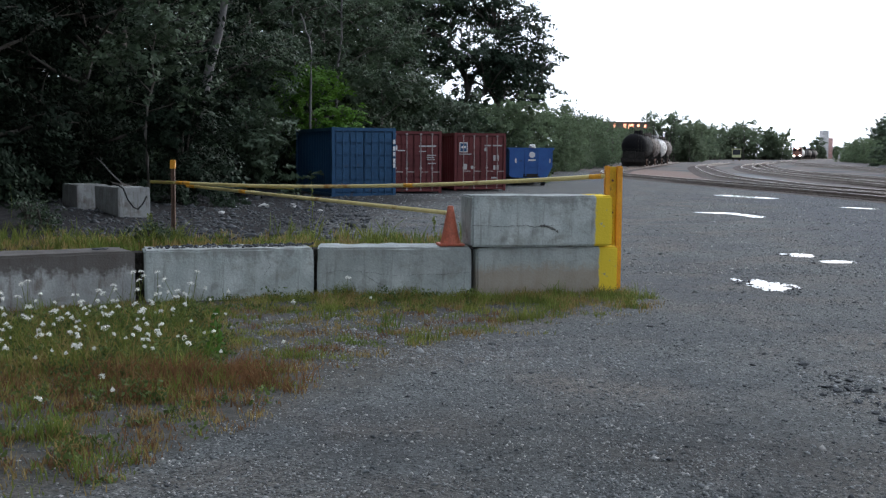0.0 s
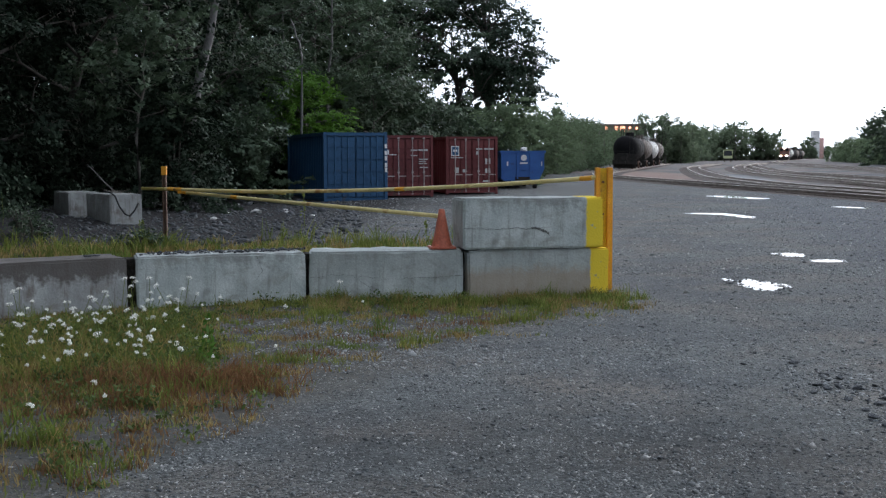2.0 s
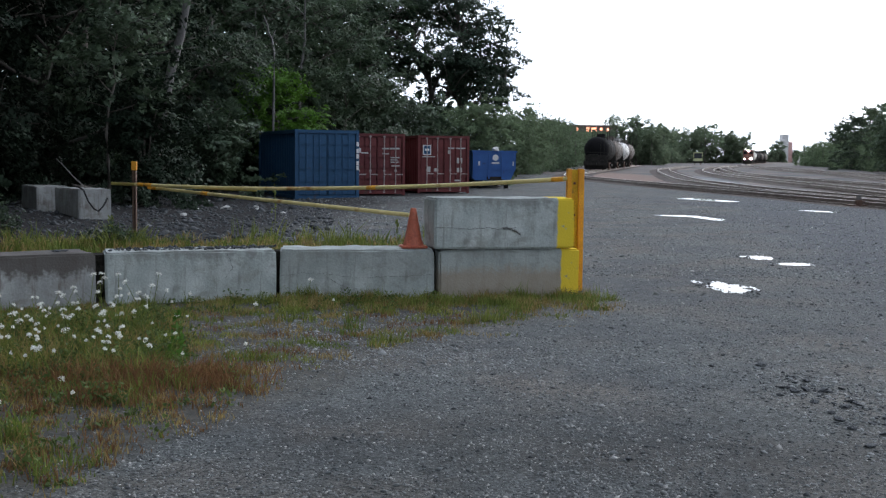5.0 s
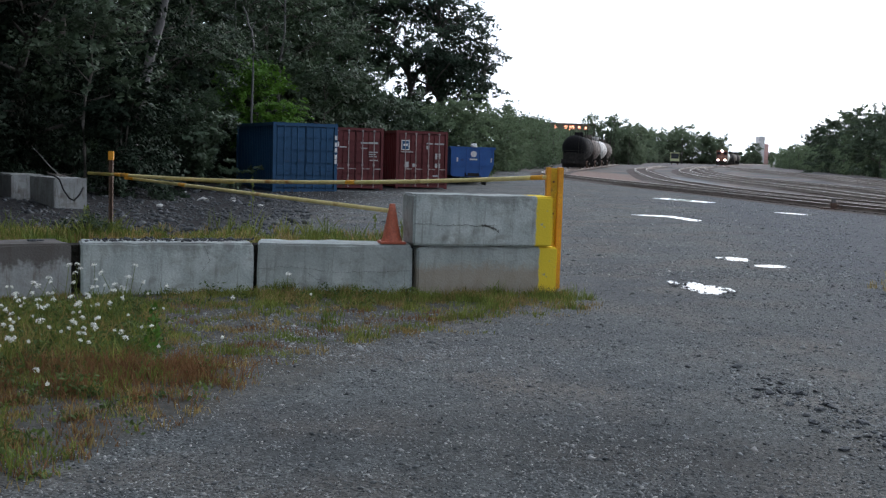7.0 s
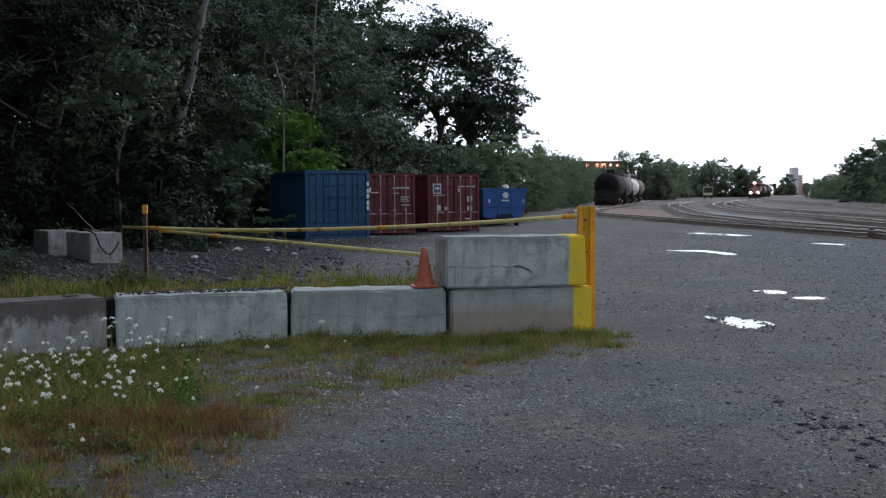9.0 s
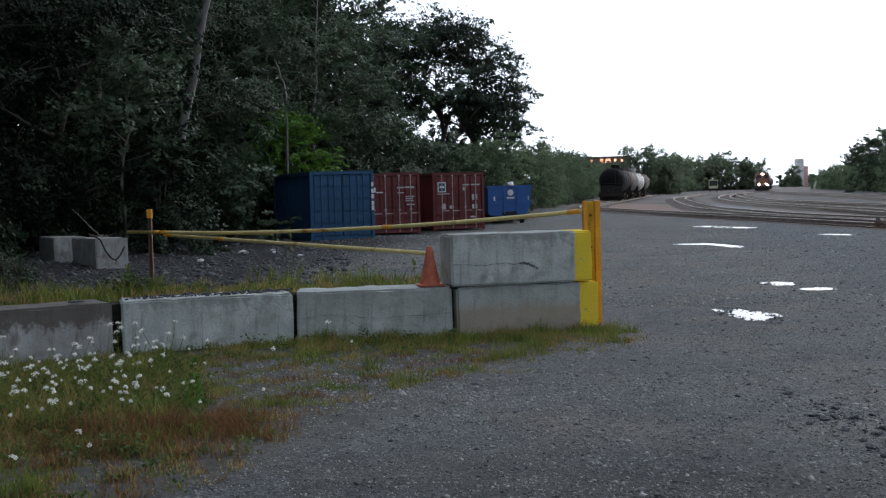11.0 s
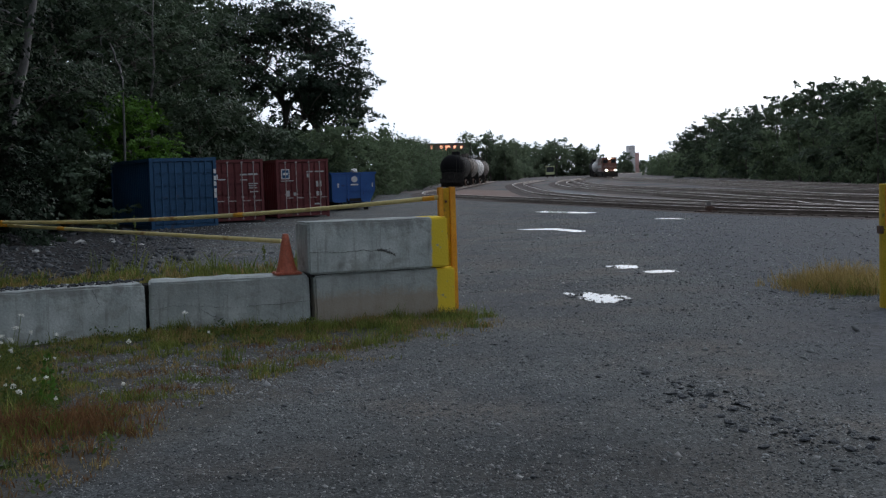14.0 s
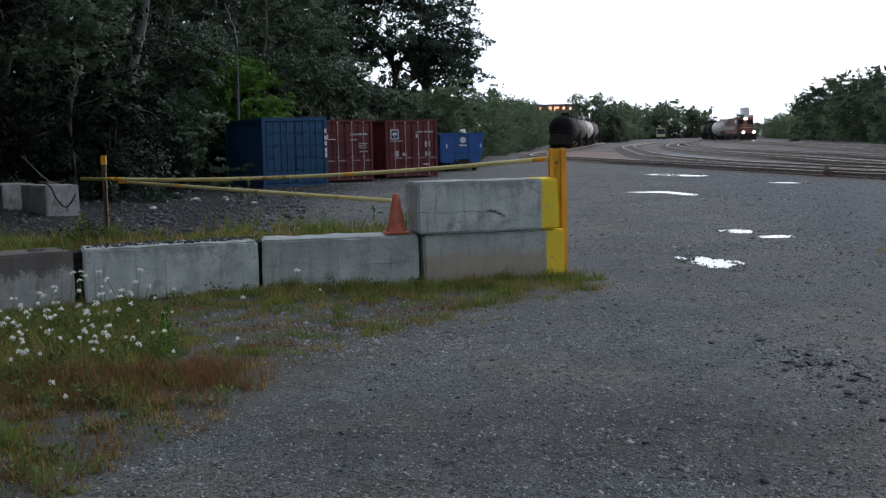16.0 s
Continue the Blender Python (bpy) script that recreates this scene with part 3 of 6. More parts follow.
def puddle(pts, seed, rag=0.06):
    """A shallow pool along a bent line of (x, y, half width across the view), with a ragged shore."""
    bm = bmesh.new()
    far, near = [], []
    n = 90
    for k in range(n + 1):
        f = k / n * (len(pts) - 1)
        i = min(int(f), len(pts) - 2)
        u = f - i
        u = u * u * (3 - 2 * u)
        x, y, w = (pts[i][c] + (pts[i + 1][c] - pts[i][c]) * u for c in range(3))
        q = Vector((x * 3.1 + seed, y * 0.9, 0))
        wob = 1 + rag * 5 * noise.noise(q * 2) + rag * 6 * noise.noise(q * 7)
        wob2 = 1 + rag * 5 * noise.noise(q * 2 + Vector((9, 9, 9))) + rag * 6 * noise.noise(q * 7 + Vector((5, 5, 5)))
        far.append(bm.verts.new((x, y + w * wob + 0.004, 0.006)))
        near.append(bm.verts.new((x, y - w * wob2 - 0.004, 0.006)))
    for k in range(n):
        bm.faces.new((near[k], near[k + 1], far[k + 1], far[k]))
    return tagged(finish(bm, "puddle", PUDDLE), "shallow rain puddle mirroring the pale sky in gravel", "puddle", "puddles on the yard")


def pool(x, y, rx, ry, seed, rag=0.1):
    """A rounder pool, wider or narrower all round by a shared noise."""
    bm = bmesh.new()
    ring = []
    for i in range(120):
        a = i / 120 * 2 * math.pi
        d = Vector((math.cos(a), math.sin(a), seed * 1.7))
        r = 1 + 3.2 * rag * noise.noise(d * 1.3) + 2.2 * rag * noise.noise(d * 4) + 1.3 * rag * noise.noise(d * 11)
        ring.append(bm.verts.new((x + rx * r * math.cos(a), y + ry * r * math.sin(a), 0.006)))
    bm.faces.new(ring)
    return tagged(finish(bm, "puddle", PUDDLE), "small shallow rain puddle mirroring the pale sky in gravel", "puddle", "puddles on the yard")


POOL = [(3.56, 15.0, 0.02), (3.66, 14.95, 0.28), (3.80, 14.8, 0.66), (3.96, 14.6, 0.78), (4.08, 14.5, 0.52), (4.24, 14.45, 0.02)]
pool(3.93, 14.65, 0.25, 0.6, 1, 0.12)
pool(3.63, 15.25, 0.06, 0.22, 2, 0.15)
pool(4.24, 14.6, 0.05, 0.20, 3, 0.15)
pool(3.70, 14.75, 0.04, 0.12, 4, 0.15)
pool(5.48, 19.25, 0.25, 0.42, 5, 0.08)
pool(5.80, 18.1, 0.31, 0.24, 6, 0.08)
puddle([(6.12, 33.4, 0.05), (6.5, 33.2, 0.35), (7.0, 33.0, 0.45), (7.3, 32.1, 1.1), (7.5, 31.6, 0.8), (7.72, 31.3, 0.05)], 4, 0.03)
puddle([(9.45, 47.8, 0.1), (9.9, 47.4, 0.9), (10.4, 46.6, 1.5), (10.9, 45.4, 0.9), (11.4, 44.9, 0.1)], 5, 0.03)
puddle([(11.55, 37.5, 0.05), (11.9, 37.3, 0.45), (12.3, 36.8, 0.5), (12.6, 36.5, 0.05)], 6, 0.04)


# ---- rail yard ----
def smooth_line(pts, step=1.5):
    """Points at even steps along a smooth line through the given ones."""
    p = [Vector((*q, 0)) for q in pts]
    p = [p[0] * 2 - p[1]] + p + [p[-1] * 2 - p[-2]]
    out = []
    for i in range(1, len(p) - 2):
        for k in range(40):
            t = k / 40
            a, b, c, d = p[i - 1 : i + 3]
            out.append(0.5 * (2 * b + (c - a) * t + (2 * a - 5 * b + 4 * c - d) * t * t + (3 * b - a - 3 * c + d) * t**3))
    out.append(p[-2])
    even, left = [out[0]], step
    for a, b in zip(out, out[1:]):
        d = (b - a).length
        while d >= left:
            a = a + (b - a).normalized() * left
            even.append(a)
            d, left = (b - a).length, step
        left -= d
    return even


def ribbon(line, profile):
    """A strip swept along a line; profile: points of offset and height."""
    bm = bmesh.new()
    rows = []
    for k, p in enumerate(line):
        d = (line[min(k + 1, len(line) - 1)] - line[max(k - 1, 0)]).normalized()
        s = Vector((d.y, -d.x, 0))
        rows.append([bm.verts.new(p + s * o + Vector((0, 0, h))) for o, h in profile])
    for a, b in zip(rows, rows[1:]):
        for i in range(len(profile) - 1):
            bm.faces.new((a[i], a[i + 1], b[i + 1], b[i]))
    return bm


def rail_track(pts, label, ties=True, h=0.0):
    line = smooth_line(pts)
    root = tagged(finish(ribbon(line, [(-2.0, -0.01), (-1.5, 0.016), (1.5, 0.016), (2.0, -0.01)]), "railway_track", BALLAST), label, "railway track", "yard tracks", "structure")
    for o in (-0.75, 0.75):
        part("rail", ribbon(line, [(o - 0.07, 0.02), (o - 0.02, 0.05), (o - 0.02, 0.13), (o - 0.037, 0.14), (o - 0.037, 0.175), (o + 0.037, 0.175), (o + 0.037, 0.14), (o + 0.02, 0.13), (o + 0.02, 0.05), (o + 0.07, 0.02)]), RAIL_SIDE, root, "rusty steel rail")
        part("rail_head", ribbon(line, [(o - 0.036, 0.170), (o - 0.03, 0.180), (o + 0.03, 0.180), (o + 0.036, 0.170)]), RAIL_TOP, root, "worn bright running surface")
    if ties:
        me = boxed(-1.3, 1.3, -0.11, 0.11, -0.08, 0.04, 0.01)
        first = None
        fine = smooth_line(pts, 0.62)
        count = 0
        for k in range(1, len(fine) - 1):
            if fine[k].y > 70 or count > 110:
                continue
            count += 1
            d = (fine[k + 1] - fine[k - 1]).normalized()
            if first is None:
                first = part("tie", me, TIE, root)
                ob = first
            else:
                ob = new("tie", first.data)
                ob.parent = root
            ob.matrix_basis = Matrix.Translation(fine[k]) @ Matrix.Rotation(math.atan2(d.y, d.x) - math.pi / 2, 4, "Z")
    return line


rail_track([(23, 14), (20.2, 25), (18.0, 33.4), (16.1, 40.4), (14.8, 51), (12.4, 68.3), (10.4, 86), (9.9, 96), (11.4, 110), (13.9, 124), (16.7, 137), (20.3, 155), (29, 200), (39, 250)], "rusty yard track curving past parked tank cars")
rail_track([(25, 14), (21.6, 25), (18.9, 35), (17.7, 44.5), (16.4, 58), (16.6, 70.8), (18.2, 92), (28.1, 156.5), (37, 195), (47, 235)], "rusty yard track with weathered ties in gravel")
rail_track([(28, 14), (20.4, 37.7), (21.2, 47), (21.2, 54), (22.2, 65.6), (23.2, 82), (26, 110.6), (33.6, 153.7), (46, 205), (62, 258)], "yard track curving through brown ballast")
rail_track([(33, 20), (25.7, 48), (27.3, 69.6), (28.2, 94), (31, 123.7), (47.8, 206.8), (58, 243)], "yard track curving through brown ballast")
rail_track([(38, 24), (31.7, 59.4), (36, 93), (42.8, 129), (51.2, 188), (56, 215)], "long yard track in brown ballast")
TRAIN_LINE = [(190, 640), (150, 540), (122, 460), (105.5, 407), (94, 370.6), (81.8, 328), (73.9, 297.4), (67.6, 268), (65.2, 255), (63.3, 242.5), (62.0, 231), (61.2, 221), (60.4, 212), (57.8, 200), (53.5, 176), (43.9, 114), (38.2, 72), (39, 45), (44, 20)]
rail_track(TRAIN_LINE, "main track on which the train comes", False)


# ---- concrete wall ----
def concrete_block(x, y, z, turn, length, label, seed, depth=0.61, height=0.6, material=None, sink=0.0):
    bm = bmesh.new()
    bmesh.ops.create_cube(bm, size=1.0)
    bmesh.ops.scale(bm, vec=(length, depth, height), verts=bm.verts)
    bmesh.ops.translate(bm, vec=(length / 2, depth / 2, height / 2 - sink), verts=bm.verts)
    bmesh.ops.bevel(bm, geom=bm.edges[:], offset=0.022, segments=2, affect="EDGES")
    bmesh.ops.triangulate(bm, faces=[f for f in bm.faces if len(f.verts) > 4])
    bmesh.ops.subdivide_edges(bm, edges=[e for e in bm.edges if e.calc_length() > 0.2], cuts=9, use_grid_fill=True)
    for v in bm.verts:
        p = Vector((v.co.x * 3 + seed * 7.3, v.co.y * 3, v.co.z * 3))
        q = Vector((v.co.x * 14 + seed * 3.1, v.co.y * 14, v.co.z * 14))
        v.co += Vector((noise.noise(p), noise.noise(p + Vector((9, 0, 0))), noise.noise(p + Vector((0, 9, 0))))) * 0.012
        top = v.co.z > height - sink - 0.05
        if top:
            v.co.z -= max(0, noise.noise(q)) * 0.03
    ob = finish(bm, "concrete_block", material or CONCRETE, smooth=False)
    ob.matrix_basis = pose(x, y, z, 0, 0, turn)
    return tagged(ob, label, "concrete block", "blocks of the yard wall")


def yellow_end(material, name, start):
    """The block's concrete with hand-brushed yellow paint past a wavy line across its length."""
    m = material.copy()
    m.name = name
    n, l = m.node_tree.nodes, m.node_tree.links
    b = n["Principled BSDF"]
    old = b.inputs["Base Color"].links[0].from_socket
    tc = n.new("ShaderNodeTexCoord")
    sx = n.new("ShaderNodeSeparateXYZ")
    l.new(tc.outputs["Object"], sx.inputs["Vector"])
    nz = n.new("ShaderNodeTexNoise")
    nz.inputs["Scale"].default_value, nz.inputs["Detail"].default_value = 9, 6
    l.new(tc.outputs["Object"], nz.inputs["Vector"])
    ad = n.new("ShaderNodeMath")
    ad.operation = "MULTIPLY_ADD"
    ad.inputs[1].default_value = 0.035
    l.new(nz.outputs[0], ad.inputs[0])
    l.new(sx.outputs["X"], ad.inputs[2])
    mr = n.new("ShaderNodeMapRange")
    mr.inputs["From Min"].default_value, mr.inputs["From Max"].default_value = start, start + 0.02
    l.new(ad.outputs[0], mr.inputs["Value"])
    wear = n.new("ShaderNodeMapRange")
    wear.inputs["From Min"].default_value, wear.inputs["From Max"].default_value = 0.70, 0.62
    l.new(nz.outputs[0], wear.inputs["Value"])
    mu = n.new("ShaderNodeMath")
    mu.operation = "MULTIPLY"
    l.new(mr.outputs["Result"], mu.inputs[0])
    l.new(wear.outputs["Result"], mu.inputs[1])
    mx = n.new("ShaderNodeMix")
    mx.data_type = "RGBA"
    mx.inputs["B"].default_value = (0.80, 0.59, 0.05, 1)
    l.new(mu.outputs[0], mx.inputs["Factor"])
    l.new(old, mx.inputs["A"])
    l.new(mx.outputs["Result"], b.inputs["Base Color"])
    return m


concrete_block(-6.62, 10.15, -0.02, 33, 1.80, "weathered grey concrete block with dark streaks", 5, material=CONCRETE_BROWN)
concrete_block(-5.10, 11.18, -0.02, 33, 1.855, "weathered grey concrete block with dark streaked top", 1, material=CONCRETE_BROWN)
concrete_block(-3.47, 12.28, -0.02, 20, 1.895, "pale grey concrete block with rubble on top", 2, material=CONCRETE_RUN)
concrete_block(-1.655, 12.965, -0.02, 7.5, 1.80, "pale grey concrete block with a cracked face", 3, material=CONCRETE_LINED)
concrete_block(0.18, 13.17, -0.02, 14, 1.74, "grey concrete block with a yellow painted end", 4, material=yellow_end(CONCRETE_SMEAR, "concrete_yellow_low", 1.515))
concrete_block(0.13, 13.12, 0.585, 14, 1.72, "upper concrete block, chipped, with a yellow painted end", 6, material=yellow_end(CONCRETE_RUN, "concrete_yellow_up", 1.51))


# dark filler added in the open joints, in place of their shade
JOINT_SHADE = surf("joint_soil", (0.016, 0.015, 0.013), (0.04, 0.036, 0.03), 20, 0.95, bump=0.5, spec=0.1)
for jx, jy, jt, jw in ((-3.545, 12.345, 27, 0.24), (-1.70, 13.06, 14, 0.17), (0.165, 13.28, 11, 0.17)):
    bm = bmesh.new()
    rng = random.Random(int(jx * 50))
    tube_pts = [Vector((rng.uniform(-0.01, 0.01), 0.05 + rng.uniform(0, 0.04), 0.02 + 0.54 * k / 9)) for k in range(10)]
    rows_ = [[bm.verts.new(q + Vector((sx * jw / 2, dy, 0))) for sx, dy in ((-1, 0.05), (-0.4, 0), (0.4, 0.01), (1, 0.06), (1, 0.3), (-1, 0.3))] for q in tube_pts]
    for r0, r1 in zip(rows_, rows_[1:]):
        for i in range(6):
            bm.faces.new((r0[i], r0[(i + 1) % 6], r1[(i + 1) % 6], r1[i]))
    bm.faces.new(rows_[0][::-1])
    bm.faces.new(rows_[-1])
    ob = finish(bm, "joint_soil", JOINT_SHADE)
    ob.matrix_basis = pose(jx, jy, -0.02, 0, 0, jt)
    tagged(ob, "dark filler standing for the shade in the joint between two concrete blocks", "soil", "joints of the wall", "stuff")


def crack(x, y, z, turn, pts, width=0.003):
    """A dark hairline in the near face of a block, in that block's own space."""
    bm = bmesh.new()
    rng = random.Random(len(pts) + int(x * 10))
    line = []
    for (ax, az), (bx, bz) in zip(pts, pts[1:]):
        for k in range(8):
            f = k / 8
            line.append((ax + (bx - ax) * f + rng.gauss(0, 0.004), az + (bz - az) * f + rng.gauss(0, 0.005)))
    line.append(pts[-1])
    prev = None
    for px, pz in line:
        w = width * rng.uniform(0.15, 0.9)
        cur = [bm.verts.new((px, yy, pz + dz)) for yy, dz in ((-0.012, -w), (-0.016, 0), (-0.012, w))]
        if prev:
            for i in range(2):
                bm.faces.new((prev[i], cur[i], cur[i + 1], prev[i + 1]))
        prev = cur
    ob = finish(bm, "crack", CRACK)
    ob.matrix_basis = pose(x, y, z, 0, 0, turn)
    tagged(ob, "dark hairline crack in the concrete block", "crack", "cracks in the wall", "stuff")


CRACK = surf("crack_shadow", (0.09, 0.09, 0.085), (0.17, 0.17, 0.16), 9, 0.95, bump=0)
crack(-1.66, 12.96, -0.02, 7.5, [(0.02, 0.30), (0.4, 0.33), (0.62, 0.30), (0.95, 0.27), (1.3, 0.28), (1.8, 0.30)])
crack(-1.66, 12.96, -0.02, 7.5, [(0.5, 0.32), (0.7, 0.18), (0.9, 0.14)], 0.003)
crack(0.13, 13.12, 0.585, 14, [(0.0, 0.26), (0.35, 0.24), (0.6, 0.25), (0.85, 0.24), (1.05, 0.25)], 0.004)
crack(0.13, 13.12, 0.585, 14, [(0.82, 0.26), (0.92, 0.235), (1.0, 0.20), (1.04, 0.17)], 0.022)
crack(-3.49, 12.27, -0.02, 20, [(1.35, 0.57), (1.42, 0.40), (1.33, 0.28)], 0.006)


# ---- gate ----
def gate():
    g = thing("pipe_gate", pose(0, 0, 0), "long yellow pipe gate with two worn rails, shut", "gate")
    a, b = Vector((-5.30, 19.82, 1.125)), Vector((1.76, 14.2, 1.405))

    def sagging(f):
        return a.lerp(b, f) - Vector((0, 0, 0.40 * f * (1 - f)))

    part("upper_pipe", tube(bmesh.new(), [sagging(k / 16) for k in range(17)], [0.028] * 17, 12), PIPE_YELLOW, g, smooth=True)
    part("back_pipe", rod(bmesh.new(), (-5.86, 20.30, 1.12), (-2.95, 18.6, 1.085), 0.028, 12), PIPE_DULL, g, "dull olive pipe of the gate's far frame", True)
    part("lower_pipe", rod(bmesh.new(), (-5.12, 20.16, 1.055), (-0.2, 13.86, 0.945), 0.027, 12), PIPE_YELLOW, g, smooth=True)
    for f in (0.02, 0.045, 0.63, 0.985):
        c, d = sagging(f), (sagging(f + 0.01) - sagging(f - 0.01)).normalized() * 0.09
        part("orange_band", rod(bmesh.new(), c - d, c + d, 0.031, 12), ORANGE, g, "faded orange band", True)
    a, b = Vector((-5.12, 20.16, 1.055)), Vector((-0.2, 13.86, 0.945))
    for f in (0.02, 0.28):
        c, d = a.lerp(b, f), (b - a).normalized() * 0.12
        part("orange_band", rod(bmesh.new(), c - d, c + d, 0.030, 12), ORANGE, g, "faded orange band", True)
    part("hinge_collar", boxed(-5.16, -5.02, 20.08, 20.2, 1.03, 1.12, 0.01), ORANGE, g)


gate()


def gate_post(x, y, label, mat_flange, mat_web, h, w=0.21):
    g = thing("gate_post", pose(x, y, 0), label, "gate post", "gate posts")
    t = 0.07
    part("flange", boxed(0, t * 0.8, -0.10, 0.10, 0, h, 0.008), mat_flange, g)
    part("flange", boxed(w - t, w, -0.11, 0.10, 0, h, 0.008), mat_flange, g)
    part("web", boxed(t * 0.8, w - t, -0.03, 0.06, 0, h - 0.01, 0.004), mat_web, g)
    for zz in (h - 0.18, h * 0.62):
        part("bolt", rod(bmesh.new(), (w * 0.45, -0.03, zz), (w * 0.45, -0.055, zz), 0.016, 6), RUST, g)
    return g


gate_post(1.76, 14.25, "steel channel gate post painted orange yellow", ORANGE, YELLOW, 1.53)


def round_bollard():
    g = thing("steel_bollard", pose(6.86, 12.5, 0), "thick yellow steel gate bollard with a welded seam", "bollard")
    part("lower_tube", rod(bmesh.new(), (0, 0, 0), (0, 0, 0.90), 0.165, 24), YELLOW, g, smooth=False)
    part("upper_tube", rod(bmesh.new(), (0, 0, 0.91), (0, 0, 1.43), 0.165, 24), YELLOW, g, smooth=False)
    part("hinge_plate", boxed(-0.19, -0.13, -0.05, 0.05, 0.86, 0.95, 0.005), RUST, g, "rusty hinge plate")
    part("orange_strip", boxed(-0.17, -0.11, -0.12, -0.10, 0.95, 1.40, 0.004), ORANGE, g)


round_bollard()


def marker_post():
    g = thing("marker_post", pose(-5.46, 20.33, 0), "thin rusty steel marker post with an orange top", "post")
    part("channel", boxed(-0.035, -0.018, -0.03, 0.03, 0, 1.5, 0.003), RUST, g)
    part("channel", boxed(0.018, 0.035, -0.03, 0.03, 0, 1.5, 0.003), RUST, g)
    part("channel_back", boxed(-0.018, 0.018, 0.012, 0.022, 0, 1.49, 0.002), RUST, g)
    part("orange_top", boxed(-0.046, 0.046, -0.034, 0.034, 1.36, 1.52, 0.006), ORANGE, g, "orange reflector cap")


marker_post()


def traffic_cone():
    g = thing("traffic_cone", pose(-0.13, 13.36, 0.585, 0, 0, 12), "faded red orange traffic cone standing on the block wall", "cone")
    part("base_plate", boxed(-0.155, 0.155, -0.155, 0.155, 0.0, 0.028, 0.01), CONE_RED, g, "dirty square base")
    bm = bmesh.new()
    prof = [(0.128, 0.028), (0.12, 0.05), (0.105, 0.09), (0.075, 0.24), (0.045, 0.40), (0.034, 0.465), (0.026, 0.47)]
    rings = [[bm.verts.new((r * math.cos(2 * math.pi * i / 24), r * math.sin(2 * math.pi * i / 24), z)) for i in range(24)] for r, z in prof]
    for a, b in zip(rings, rings[1:]):
        for i in range(24):
            bm.faces.new((a[i], a[(i + 1) % 24], b[(i + 1) % 24], b[i]))
    bm.faces.new(rings[-1])
    part("cone_body", bm, CONE_RED, g, smooth=True)


traffic_cone()

for bx_, by_, tw_, sd_, lb_ in ((-8.05, 27.33, 129.0, 11, "loose pale concrete block with a black cable hanging over it"), (-9.68, 29.05, 124.0, 12, "grey concrete block at the edge of the wood")):
    concrete_block(bx_, by_, 0.02, tw_, 1.66, lb_, sd_, depth=0.80, height=0.78, material=CONCRETE_OLD)


# ---- shipping containers ----
def container(x, y, turn, paint, label, rods, seed, length=6.06):
    """A box container with its door end on the near side; origin at the near left lower corner."""
    W, H = 2.44, 2.59
    g = thing("shipping_container", pose(x, y, 0.0, 0, 0, turn), label, "shipping container", "row of containers")
    for px in (0.0, W - 0.12):
        for py in (0.0, length - 0.12):
            part("corner_post", boxed(px, px + 0.12, py, py + 0.12, 0.0, H, 0.01), paint, g)
    for pz in (0.06, H - 0.13):
        part("end_beam", boxed(0.12, W - 0.12, 0.0, 0.1, pz, pz + 0.12, 0.008), paint, g)
        part("end_beam", boxed(0.12, W - 0.12, length - 0.1, length, pz, pz + 0.12, 0.008), paint, g)
        for px in (0.0, W - 0.06):
            part("side_beam", boxed(px, px + 0.06, 0.12, length - 0.12, pz, pz + 0.12, 0.006), paint, g)
    for side, px in ((-1, 0.05), (1, W - 0.05)):
        bm = bmesh.new()
        prev = None
        yy, k = 0.12, 0
        pts = []
        while yy < length - 0.14:
            off = 0.0 if k % 4 in (0, 3) else 0.036
            pts.append((px - side * off, yy))
            yy += 0.07 if k % 2 == 0 else 0.068
            k += 1
        for q in pts:
            a, b = bm.verts.new((q[0], q[1], 0.18)), bm.verts.new((q[0], q[1], H - 0.13))
            if prev:
                bm.faces.new((prev[0], a, b, prev[1]))
            prev = (a, b)
        part("corrugated_side", bm, paint, g)
    part("roof_panel", boxed(0.05, W - 0.05, 0.1, length - 0.1, H - 0.03, H - 0.01), paint, g)
    part("floor_panel", boxed(0.05, W - 0.05, 0.1, length - 0.1, 0.10, 0.14), UNDER, g)
    part("rear_panel", boxed(0.12, W - 0.12, length - 0.09, length - 0.06, 0.18, H - 0.13), paint, g)
    for d in (0, 1):
        x0, x1 = (0.13, W / 2 - 0.01) if d == 0 else (W / 2 + 0.01, W - 0.13)
        bm = bmesh.new()
        z0, z1 = 0.19, H - 0.14
        box(bm, x0, x1, 0.07, 0.09, z0, z1)
        door = part("door", bm, paint, g)
        for r in range(5):
            a, c = z0 + (z1 - z0) * r / 5, z0 + (z1 - z0) * (r + 1) / 5
            for q in range(2):
                u, w = x0 + (x1 - x0) * q / 2, x0 + (x1 - x0) * (q + 1) / 2
                part("panel", boxed(u + 0.03, w - 0.03, 0.022, 0.072, a + 0.045, c - 0.045, 0.012), paint, door)
        for f in (0.28, 0.74):
            rx = x0 + (x1 - x0) * f
            part("lock_rod", rod(bmesh.new(), (rx, 0.012, 0.14), (rx, 0.012, H - 0.09), 0.021, 8), rods, door, "upright locking bar")
            part("door_handle", boxed(rx, rx + 0.32, -0.006, 0.012, 0.86, 0.90, 0.004), rods, door)
            for zz in (0.10, H - 0.16, 1.0):
                part("rod_bracket", boxed(rx - 0.05, rx + 0.05, 0.0, 0.04, zz, zz + 0.07, 0.004), rods, door)
    return g


def mark(parent, x0, x1, z0, z1, material, name="painted_mark", y=0.02):
    part(name, boxed(x0, x1, y - 0.005, y, z0, z1), material, parent)


blue_box = container(-5.62, 41.2, 22.5, BLUE, "blue steel shipping container with shut doors", BLUE, 1)
